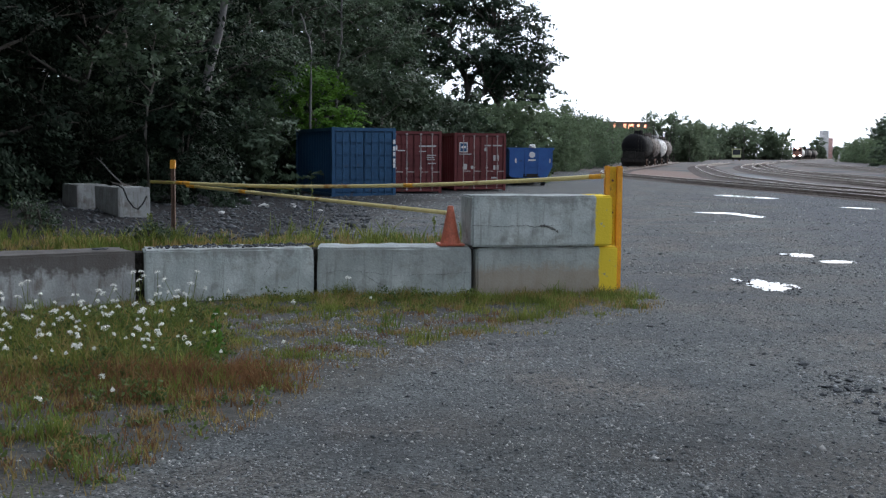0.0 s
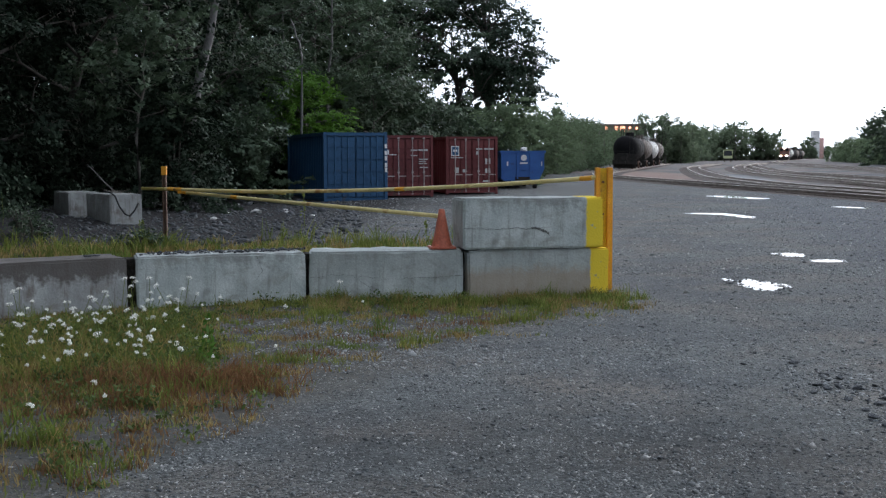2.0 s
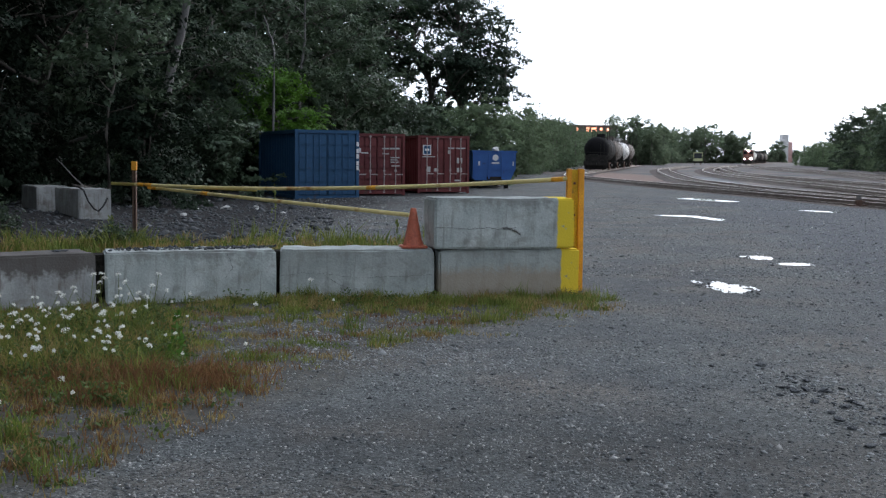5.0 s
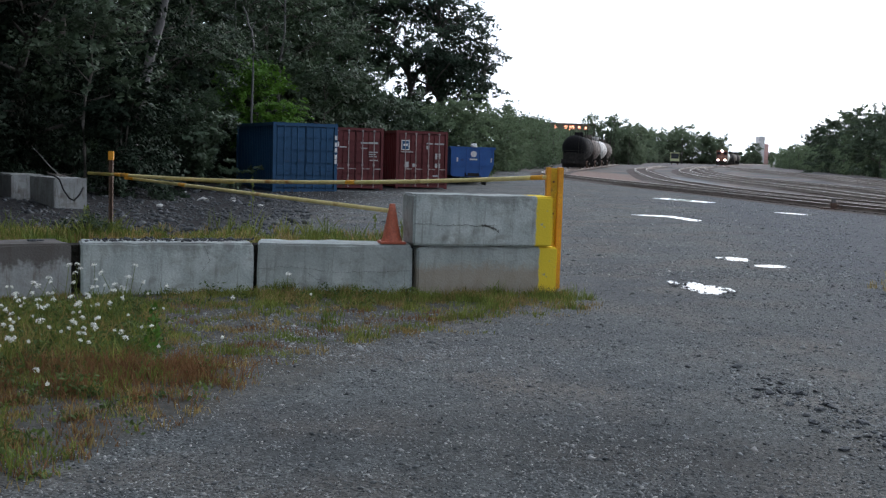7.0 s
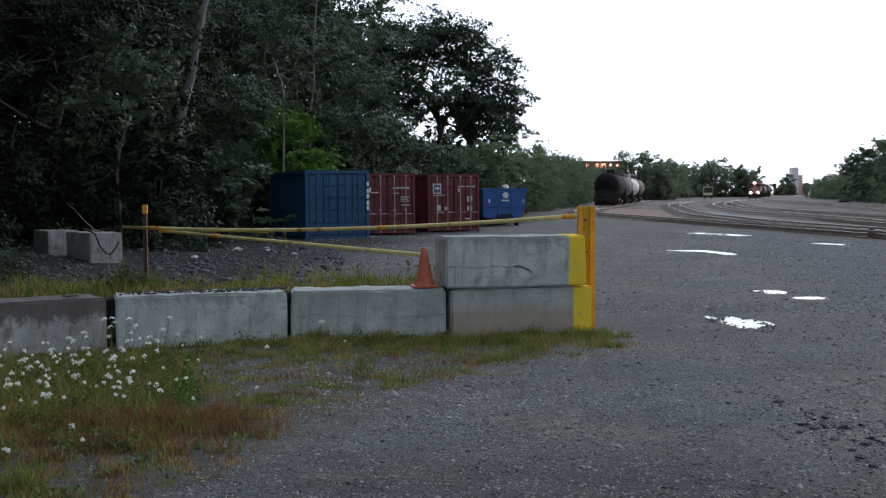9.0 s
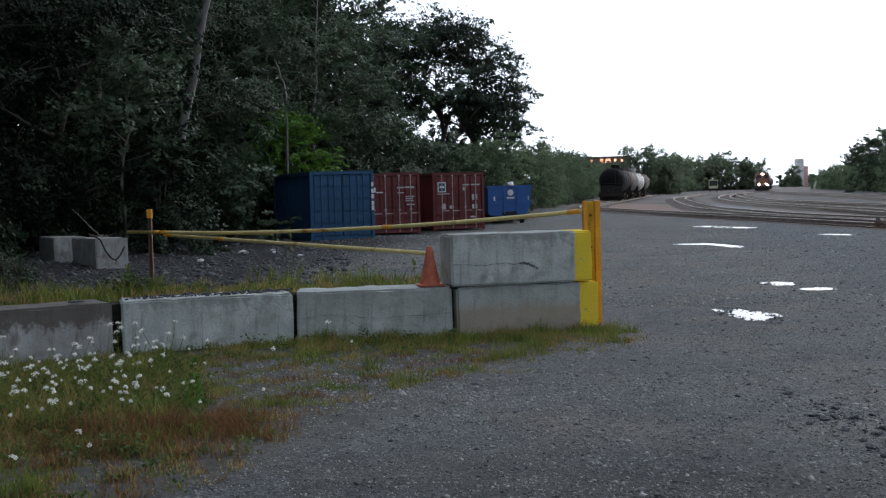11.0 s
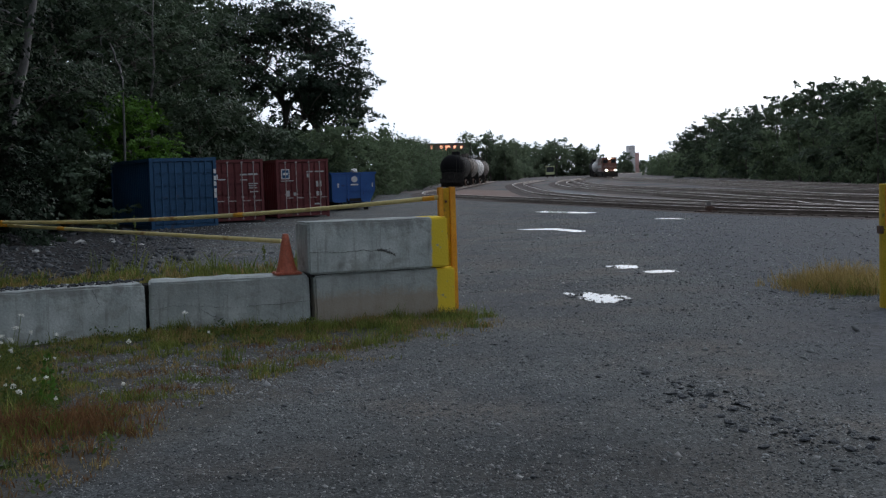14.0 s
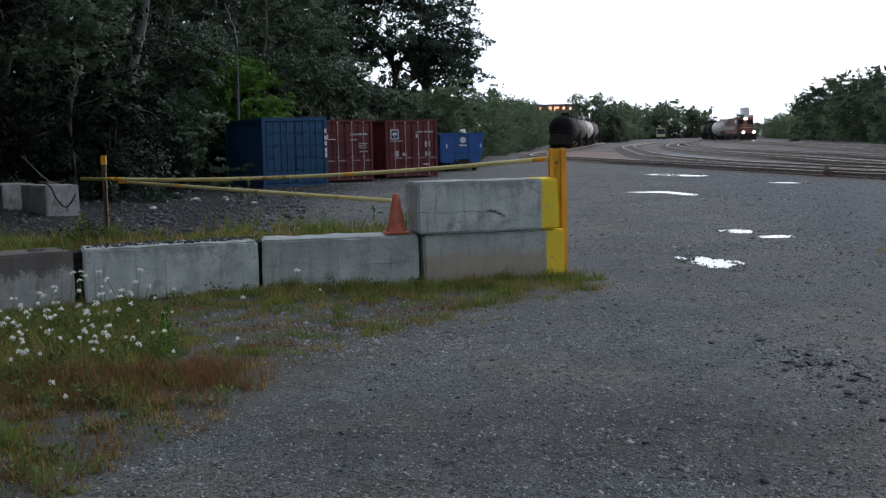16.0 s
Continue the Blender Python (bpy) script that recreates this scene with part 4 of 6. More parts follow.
red_box = container(-4.25, 47.1, 19.5, RED, "dark red shipping container with white locking bars", ROD_WORN, 2)
rust_box = container(-1.52, 50.75, 19.5, RED, "rust red shipping container with a square white badge", ROD_WORN, 3)
for k, zz in enumerate((2.0, 1.75, 1.55, 1.3, 1.12)):
    mark(blue_box, 2.33, 2.42, zz, zz + 0.16, WHITE, "painted_mark", -0.002)
for x0, x1, z0, z1 in ((0.02, 0.10, 1.78, 2.06), (0.14, 0.32, 1.78, 1.98), (0.35, 0.52, 1.78, 1.98), (0.54, 0.84, 1.75, 1.79), (1.45, 1.75, 1.93, 1.99), (1.78, 2.2, 1.93, 2.0), (1.45, 1.75, 1.72, 1.76), (1.80, 2.2, 1.56, 1.60), (1.80, 2.12, 1.47, 1.51), (1.80, 2.16, 1.38, 1.42), (1.85, 2.2, 1.22, 1.26)):
    mark(red_box, x0, x1, z0, z1, WHITE if z1 > 1.7 and x1 < 1.2 else STEEL_GREY)
mark(rust_box, 0.24, 0.62, 1.72, 2.16, WHITE, "badge", 0.020)
mark(rust_box, 0.28, 0.58, 1.76, 2.12, BLUE, "badge", 0.014)
mark(rust_box, 0.33, 0.53, 1.90, 2.00, WHITE, "badge", 0.008)
for x0, x1, z0, z1 in ((0.22, 0.8, 1.62, 1.66), (1.42, 1.52, 1.78, 1.94), (1.42, 1.72, 2.0, 2.06), (1.8, 2.25, 2.0, 2.06), (0.78, 0.90, 0.98, 1.12), (1.85, 1.95, 1.35, 1.6), (2.0, 2.1, 1.35, 1.6), (1.85, 1.95, 0.95, 1.15), (2.0, 2.1, 0.95, 1.15), (0.45, 0.6, 0.95, 1.2), (1.75, 2.0, 0.55, 0.62)):
    mark(rust_box, x0, x1, z0, z1, STEEL_GREY)


# ---- roll-off bin ----
def waste_bin():
    g = thing("roll_off_container", pose(1.02, 60.0, 0, 0, 0, 6), "blue steel roll-off waste container with a tapered foot", "waste container")
    bm = bmesh.new()
    prof = [(0.12, 0.42), (0.02, 0.6), (0.0, 1.9), (2.30, 1.9), (2.26, 0.95), (2.0, 0.42)]
    rows = [[bm.verts.new((x, y, z)) for x, z in prof] for y in (0.0, 5.0)]
    k = len(prof)
    for i in range(k):
        if i != 2:
            bm.faces.new((rows[0][i], rows[0][(i + 1) % k], rows[1][(i + 1) % k], rows[1][i]))
    bm.faces.new(rows[0][::-1])
    bm.faces.new(rows[1])
    part("hull", bm, BIN_BLUE, g)
    for y0 in (-0.04, 4.96):
        part("rim", boxed(-0.06, 2.36, y0, y0 + 0.1, 1.88, 1.99, 0.01), BIN_BLUE, g)
    for x0 in (-0.06, 2.28):
        part("rim", boxed(x0, x0 + 0.08, 0.06, 4.96, 1.88, 1.985, 0.01), BIN_BLUE, g)
    for x0 in (0.0, 0.82, 1.52, 2.2):
        part("rib", boxed(x0, x0 + 0.08, -0.05, 0.0, 0.5 if x0 < 2 else 1.0, 1.88, 0.006), BIN_BLUE, g)
    part("crossbar", boxed(0.1, 2.2, -0.04, 0.0, 0.98, 1.05, 0.006), BIN_BLUE, g)
    for x0 in (0.35, 1.5):
        part("skid", boxed(x0, x0 + 0.18, 0.0, 5.0, 0.16, 0.42, 0.01), UNDER, g)
    for x0 in (0.25, 1.72):
        for y0 in (0.3, 4.5):
            part("roller", rod(bmesh.new(), (x0, y0, 0.16), (x0 + 0.2, y0, 0.16), 0.16, 14), BLACK, g)
    part("hook_shadow_box", boxed(0.75, 1.6, -0.02, 0.0, 0.44, 0.62, 0.005), UNDER, g)
    part("badge", rod(bmesh.new(), (1.2, -0.055, 1.62), (1.2, -0.045, 1.62), 0.16, 20), WHITE, g, "round white badge")
    part("painted_mark", boxed(1.0, 1.4, -0.01, -0.004, 1.30, 1.38), WHITE, g)
    part("painted_mark", boxed(0.30, 0.38, -0.01, -0.004, 1.2, 1.42), WHITE, g)
    part("painted_mark", boxed(2.12, 2.18, -0.01, -0.004, 1.2, 1.42), WHITE, g)
    return g


waste_bin()


def rag():
    rng = random.Random(5)
    bm = bmesh.new()
    bmesh.ops.create_icosphere(bm, subdivisions=3, radius=0.24)
    for v in bm.verts:
        v.co *= 0.75 + 0.5 * noise.noise(v.co * 6)
        v.co.z = max(v.co.z * 0.7, -0.08)
    ob = finish(bm, "plastic_sack", WHITE)
    ob.matrix_basis = pose(2.25, 60.16, 2.05)
    tagged(ob, "crumpled white plastic sack on the waste container rim", "sack")


rag()


# ---- rail vehicles ----
def wheelset(parent, y, r=0.46):
    for x in (-0.75, 0.75):
        part("wheel", rod(bmesh.new(), (x - 0.06, y, 0.18 + r), (x + 0.06, y, 0.18 + r), r, 18), RUST, parent)


def bogie(parent, y):
    bm = bmesh.new()
    for x in (-0.98, 0.98):
        box(bm, x - 0.08, x + 0.08, y - 1.25, y + 1.25, 0.55, 0.85, 0.03)
    box(bm, -0.98, 0.98, y - 0.2, y + 0.2, 0.6, 0.9, 0.02)
    b = part("bogie", bm, UNDER, parent)
    wheelset(b, y - 0.88)
    wheelset(b, y + 0.88)


def tank_car(name, m, paint, label, length=15.2, group="tank cars"):
    """A tank wagon along local y, its near end at negative y."""
    g = thing(name, m, label, "tank car", group)
    h = length / 2
    bogie(g, -h + 2.2)
    bogie(g, h - 2.2)
    bm = bmesh.new()
    box(bm, -0.3, 0.3, -h, h, 0.9, 1.2, 0.02)
    box(bm, -1.35, 1.35, -h, -h + 0.9, 1.05, 1.18, 0.01)
    box(bm, -1.35, 1.35, h - 0.9, h, 1.05, 1.18, 0.01)
    part("underframe", bm, UNDER, g)
    bm = bmesh.new()
    prof = [(0.0, -h + 0.75), (0.8, -h + 0.85), (1.25, -h + 1.1), (1.48, -h + 1.5), (1.48, h - 1.5), (1.25, h - 1.1), (0.8, h - 0.85), (0.0, h - 0.75)]
    seg = 28
    rings = [[bm.verts.new((max(r, 0.01) * math.cos(2 * math.pi * i / seg), y, 2.66 + max(r, 0.01) * math.sin(2 * math.pi * i / seg))) for i in range(seg)] for r, y in prof]
    for a, b in zip(rings, rings[1:]):
        for i in range(seg):
            bm.faces.new((a[i], b[i], b[(i + 1) % seg], a[(i + 1) % seg]))
    part("tank", bm, paint, g, smooth=True)
    for y in (-h + 2.2, -1.8, 1.8, h - 2.2):
        part("tank_band", rod(bmesh.new(), (0, y - 0.08, 2.66), (0, y + 0.08, 2.66), 1.5, 28), UNDER, g)
    part("dome", rod(bmesh.new(), (0, 0, 4.1), (0, 0, 4.6), 0.55, 16), paint, g)
    for x in (-0.9, 0.9):
        part("dome_rail", tube(bmesh.new(), [(x, -1.6, 3.6), (x, -1.6, 5.0), (x, 1.6, 5.0), (x, 1.6, 3.6)], [0.035] * 4, 6), UNDER, g)
    part("walkway", boxed(-0.9, 0.9, -1.6, 1.6, 4.12, 4.17), UNDER, g)
    for s in (-1, 1):
        bm = tube(bmesh.new(), [(-1.3, s * (h - 0.06), 1.1), (-1.3, s * (h - 0.06), 2.3), (1.3, s * (h - 0.06), 2.3), (1.3, s * (h - 0.06), 1.1)], [0.03] * 4, 6)
        part("end_rail", bm, UNDER, g)
        for x in (0.55, 0.95):
            part("ladder_rail", rod(bmesh.new(), (x, s * (h - 0.5), 1.1), (x, s * (h - 0.7), 4.4), 0.03, 6), UNDER, g)
    # dark sheet added so the near end stays dark down to the ground
    part("end_sheet", boxed(-1.25, 1.25, -h + 0.45, -h + 0.55, 0.3, 2.0, 0.02), UNDER, g)
    part("end_sill", boxed(-1.4, 1.4, -h - 0.02, -h + 0.25, 0.75, 1.3, 0.02), UNDER, g)
    part("brake_housing", boxed(-0.9, 0.3, -h + 0.1, -h + 0.6, 1.3, 2.1, 0.05), UNDER, g)
    for x in (-1.3, 1.1):
        part("step_ladder", boxed(x, x + 0.2, -h + 0.02, -h + 0.12, 0.35, 1.2, 0.01), UNDER, g)
    part("coupler", boxed(-0.15, 0.15, -h - 0.45, -h, 0.85, 1.1, 0.02), UNDER, g)
    part("coupler", boxed(-0.15, 0.15, h, h + 0.45, 0.85, 1.1, 0.02), UNDER, g)
    return g


for k, (paint, lab) in enumerate(((TANK_BLACK, "black tank car parked on the yard track"), (TANK_BROWN, "rust stained brown tank car parked on the yard track"), (TANK_WHITE, "dirty white tank car parked on the yard track"), (TANK_BROWN, "weathered brown tank car parked on the yard track"))):
    d = 8 + 16.2 * k
    tank_car("tank_car", pose(16.1 + 0.198 * d, 134 + 0.98 * d, 0.0, 0, 0, -11.4), paint, lab)


def switch_stand(x, y):
    g = thing("switch_stand", pose(x, y, 0), "low rusty track switch stand with a target", "switch stand", "switch stands")
    part("base_plate", boxed(-0.45, 0.45, -0.2, 0.2, 0.0, 0.07, 0.02), RUST, g)
    part("housing", boxed(-0.12, 0.12, -0.1, 0.1, 0.07, 0.24, 0.03), RUST, g)
    part("lever", rod(bmesh.new(), (0.08, 0, 0.2), (0.5, 0.05, 0.12), 0.02, 8), RUST, g)
    part("target", boxed(-0.08, 0.08, -0.01, 0.01, 0.24, 0.40, 0.006), BARK_PALE, g)


for sx, sy in ((14.9, 41.5),):
    switch_stand(sx, sy)


def track_machine():
    g = thing("track_machine", pose(60.5, 291, 0.0, 0, 0, -10), "small yellow-green rail service machine with a glazed cab", "rail vehicle")
    bm = bmesh.new()
    box(bm, -1.1, 1.1, -1.4, 2.4, 0.6, 1.1, 0.03)
    part("chassis", bm, UNDER, g)
    wheelset(g, -0.8, 0.3)
    wheelset(g, 1.6, 0.3)
    bm = bmesh.new()
    for x in (-1.1, 0.98):
        for y in (-1.3, 0.5):
            box(bm, x, x + 0.12, y, y + 0.12, 1.1, 3.1, 0.01)
    box(bm, -1.1, 1.1, -1.3, 0.62, 1.1, 1.75, 0.02)
    part("cab_frame", bm, CAB_GREEN, g)
    part("cab_roof", boxed(-1.2, 1.2, -1.4, 0.72, 3.1, 3.28, 0.03), CAB_GREEN, g)
    part("windscreen", boxed(-0.97, 0.97, -1.27, -1.25, 1.76, 3.09), DARK_GLASS, g)
    part("engine_hood", boxed(-0.9, 1.0, 0.7, 2.4, 1.1, 2.2, 0.08), CAB_GREEN, g)


track_machine()


def locomotive():
    g = thing("locomotive", pose(0, 0, 0), "orange and grey diesel locomotive with its headlights burning", "locomotive")
    L = 20.0
    for y in (3.6, 16.4):
        bm = bmesh.new()
        for x in (-1.05, 1.05):
            box(bm, x - 0.1, x + 0.1, y - 2.1, y + 2.1, 0.5, 0.95, 0.03)
        b = part("bogie", bm, UNDER, g)
        for o in (-1.6, 0, 1.6):
            wheelset(b, y + o, 0.5)
    part("frame", boxed(-1.5, 1.5, 0.2, L, 1.1, 1.5, 0.03), UNDER, g)
    part("fuel_tank", boxed(-1.2, 1.2, 7.2, 12.8, 0.45, 1.1, 0.1), UNDER, g)
    part("pilot_plow", boxed(-1.45, 1.45, 0.05, 0.25, 0.35, 1.3, 0.05), UNDER, g)
    part("nose", boxed(-0.9, 0.9, 1.2, 3.0, 1.5, 3.1, 0.12), LOCO_ORANGE, g)
    cab = part("cab", boxed(-1.52, 1.52, 3.0, 5.6, 1.5, 4.55, 0.1), LOCO_ORANGE, g)
    for x0, x1 in ((-1.35, -0.35), (0.35, 1.35)):
        part("windscreen", boxed(x0, x1, 2.975, 2.995, 3.3, 4.05), DARK_GLASS, cab)
    for x in (-1.53, 1.53):
        part("cab_window", boxed(x - 0.012, x + 0.012, 3.4, 5.2, 3.2, 4.0), DARK_GLASS, cab)
    part("headlight_box", boxed(-0.32, 0.32, 2.86, 2.985, 4.12, 4.45, 0.02), UNDER, cab)
    part("hood", boxed(-0.95, 0.95, 5.6, 18.6, 1.5, 4.3, 0.08), LOCO_ORANGE, g)
    part("hood_stripe", boxed(-0.965, 0.965, 5.7, 18.5, 2.3, 2.9), LOCO_GREY, g)
    part("radiator", boxed(-1.35, 1.35, 14.0, 18.4, 3.6, 4.4, 0.05), LOCO_GREY, g)
    part("fan", rod(bmesh.new(), (0, 15.2, 4.4), (0, 15.2, 4.55), 0.6, 16), UNDER, g)
    part("fan", rod(bmesh.new(), (0, 16.8, 4.4), (0, 16.8, 4.55), 0.6, 16), UNDER, g)
    part("exhaust", boxed(-0.25, 0.25, 9.4, 10.4, 4.3, 4.6, 0.03), UNDER, g)
    bm = bmesh.new()
    for x in (-1.45, 1.45):
        for k in range(9):
            rod(bm, (x, 5.9 + 1.55 * k, 1.5), (x, 5.9 + 1.55 * k, 2.5), 0.025, 5)
        rod(bm, (x, 5.9, 2.5), (x, 18.3, 2.5), 0.025, 5)
        rod(bm, (x, 0.4, 1.5), (x, 0.4, 2.6), 0.03, 5)
    rod(bm, (-1.45, 0.4, 2.6), (1.45, 0.4, 2.6), 0.03, 5)
    part("handrail", bm, STEEL_GREY, g)
    for x in (-0.14, 0.14):
        part("headlight", rod(bmesh.new(), (x, 2.82, 4.28), (x, 2.86, 4.28), 0.12, 14), LAMP, g, "burning headlight")
    for x in (-0.95, 0.95):
        part("ditch_light", rod(bmesh.new(), (x, 0.1, 1.75), (x, 0.16, 1.75), 0.15, 14), LAMP, g, "burning ditch light")
        part("light_bracket", boxed(x - 0.15, x + 0.15, 0.16, 0.3, 1.5, 1.95, 0.02), UNDER, g)
    return g


LOCO = locomotive()
TRAIN = [(LOCO, 0.0, 20.0)]
back = 21.0
for paint, lab in ((TANK_WHITE, "dirty white tank car behind the locomotive"), (TANK_BLACK, "black tank car in the moving train"), (TANK_BLACK, "black tank car in the moving train"), (TANK_BROWN, "brown tank car in the moving train"), (TANK_BLACK, "black tank car in the moving train"), (TANK_BROWN, "brown tank car in the moving train")):
    TRAIN.append((tank_car("tank_car", pose(0, 0, 0), paint, lab, 15.2, "cars of the train"), back, 15.2))
    back += 16.2


# ---- far buildings ----
def far_tower():
    g = thing("silo_tower", pose(197.6, 700, 0), "tall white concrete silo with a side wing coloured sunset pink", "silo")
    part("shaft", boxed(-1.9, 1.9, -1.5, 6, 0, 17, 0.2), TOWER_WHITE, g)
    part("wing", boxed(1.9, 4.6, -1.0, 6, 0, 12.5, 0.2), TOWER_SUNSET_PINK, g, "wing with the sunset pink in its colour")
    part("shed", boxed(-8, -1.9, 0, 8, 0, 6.0, 0.2), FAR_WALL, g)
    part("shed_roof", boxed(-8.4, -1.9, -0.4, 8.4, 6.0, 6.5, 0.1), TOWER_WHITE, g)
    part("shed", boxed(4.6, 14, 0, 8, 0, 7.0, 0.2), TOWER_WHITE, g)


far_tower()


def far_block():
    g = thing("long_building", pose(52, 500, 0, 0, 0, 0), "long flat brown building with panes that glow for reflected sunset", "building")
    part("wall", boxed(-26, 16, 0, 12, 0, 15.2, 0.1), FAR_WALL, g)
    part("roof", boxed(-26.4, 16.4, -0.4, 12.4, 15.2, 15.9, 0.1), FAR_WALL, g)
    for x0, w, z0, h in ((-1.6, 1.2, 13.2, 1.7), (2.6, 1.5, 13.0, 1.9), (4.8, 2.4, 12.5, 2.4), (8.6, 1.2, 13.4, 1.4), (11.6, 1.0, 13.2, 1.4), (-11.4, 2.4, 12.8, 2.0)):
        win = part("window", boxed(x0, x0 + w, -0.06, 0.0, z0, z0 + h), UNDER, g)
        part("pane", boxed(x0 + 0.1, x0 + w - 0.1, -0.09, -0.07, z0 + 0.1, z0 + h - 0.1), FAR_SUNSET_GLOW if x0 > -5 else TOWER_WHITE, win)


far_block()


# ---- trees ----
def limbs(rng, base, height, spread, lean, r0, first=0.35, count=9):
    """Trunk and limbs as lists of points and radii, and the limb tips."""
    top = Vector((base[0] + lean[0], base[1] + lean[1], base[2] + height * 0.92))
    trunk = []
    for k in range(9):
        f = k / 8
        p = Vector(base).lerp(top, f) + Vector((rng.gauss(0, 0.012), rng.gauss(0, 0.012), 0)) * height * (f > 0)
        trunk.append((p, r0 * (1.15 - f) ** 0.8 * (1.25 if k == 0 else 1)))
    out, tips = [trunk], [trunk[-1][0]]
    for i in range(count):
        f = first + (0.95 - first) * (i + rng.random() * 0.6) / count
        k = min(7, int(f * 8))
        a = trunk[k][0].lerp(trunk[k + 1][0], f * 8 - k)
        az = i * 2.4 + rng.uniform(-0.5, 0.5)
        ln = spread * (1.15 - 0.55 * abs(f - 0.55)) * rng.uniform(0.7, 1.05) * (1.1 - 0.6 * max(0, f - 0.6))
        up = rng.uniform(0.15, 0.75)
        pts = []
        for s in range(5):
            g = s / 4
            pts.append((a + Vector((math.cos(az + 0.3 * g) * ln * g, math.sin(az + 0.3 * g) * ln * g, ln * up * g * (1.15 - 0.3 * g))) + Vector((rng.gauss(0, 0.04), rng.gauss(0, 0.04), rng.gauss(0, 0.03))) * ln * g, r0 * 0.42 * (1 - 0.82 * g) * (1.1 - f * 0.5)))
        out.append(pts)
        tips += [pts[2][0], pts[3][0], pts[4][0]]
        for s in range(2):
            b = pts[2 + s][0]
            az2 = az + rng.choice((-1, 1)) * rng.uniform(0.6, 1.1)
            e = b + Vector((math.cos(az2), math.sin(az2), rng.uniform(0.1, 0.7))) * ln * 0.45
            out.append([(b, pts[2 + s][1] * 0.8), (b.lerp(e, 0.5) + Vector((0, 0, 0.05 * ln)), pts[2 + s][1] * 0.5), (e, 0.012)])
            tips.append(e)
    return out, tips


def tree(name, x, y, height, spread, leaves, leaf, mat, seed, label, category="tree", first=0.3, count=10, lean=(0, 0), r0=None, puff=0.9, bark=None, flat=0.6, z=0.0, group="", skirts=0):
    rng = random.Random(seed)
    nr = np.random.default_rng(seed)
    g = thing(name, pose(x, y, z), label, category, group)
    wood, tips = limbs(rng, (0, 0, -0.1), height, spread, lean, r0 or height * 0.016, first, count)
    bm = bmesh.new()
    for pts in wood:
        tube(bm, [p for p, _ in pts], [max(r, 0.008) for _, r in pts], 7)
    part("trunk", bm, bark or BARK, g, smooth=True)
    centres = np.array([tuple(t) for t in tips])
    if skirts:
        low = np.stack([nr.normal(0, spread * 0.6, skirts), nr.normal(0, spread * 0.5, skirts), nr.uniform(0.15, first * height + 0.5, skirts)], 1)
        centres = np.concatenate([centres, low])
    # each clump is itself a few sprays that point out of the crown
    sub = np.repeat(centres, 5, 0) + nr.normal(size=(len(centres) * 5, 3)) * puff * np.array((0.75, 0.75, 0.75 * flat))
    sub[:, 2] = np.maximum(sub[:, 2], 0.3)
    out = sub - np.array((lean[0] * 0.5, lean[1] * 0.5, height * 0.5))
    out[:, 2] *= 0.45
    out /= np.linalg.norm(out, axis=1)[:, None] + 1e-6
    q = spray_quads(sub, out, leaves, leaf, nr, puff * 0.75)
    q[..., 2] = np.maximum(q[..., 2], 0.02)
    quads("crown", q, mat, g)
    return g


def bush(name, x, y, height, spread, leaves, leaf, mat, seed, label, z=0.0, group="", category="bush"):
    rng = random.Random(seed)
    nr = np.random.default_rng(seed)
    g = thing(name, pose(x, y, z), label, category, group)
    bm = bmesh.new()
    tips = []
    for k in range(9):
        a = k * 2.4 + rng.random()
        e = Vector((math.cos(a) * spread * rng.uniform(0.25, 0.9), math.sin(a) * spread * rng.uniform(0.25, 0.9), height * rng.uniform(0.45, 0.95)))
        m = Vector((e.x * 0.35, e.y * 0.35, e.z * 0.6))
        tube(bm, [(0, 0, -0.05), m, e], [0.045, 0.028, 0.008], 5)
        tips += [m, e, m.lerp(e, 0.5)]
    part("stem", bm, BARK, g)
    centres = np.array([tuple(t) for t in tips])
    extra = np.stack([nr.normal(0, spread * 0.5, 16), nr.normal(0, spread * 0.5, 16), nr.uniform(0.1, 0.75, 16) * height], 1)
    centres = np.concatenate([centres, extra])
    sub = np.repeat(centres, 4, 0) + nr.normal(size=(len(centres) * 4, 3)) * spread * 0.2
    sub[:, 2] = np.maximum(sub[:, 2], 0.1)
    out = sub - np.array((0, 0, height * 0.35))
    out /= np.linalg.norm(out, axis=1)[:, None] + 1e-6
    q = spray_quads(sub, out, leaves, leaf, nr, spread * 0.32)
    q[..., 2] = np.maximum(q[..., 2], 0.02)
    quads("crown", q, mat, g)
    return g


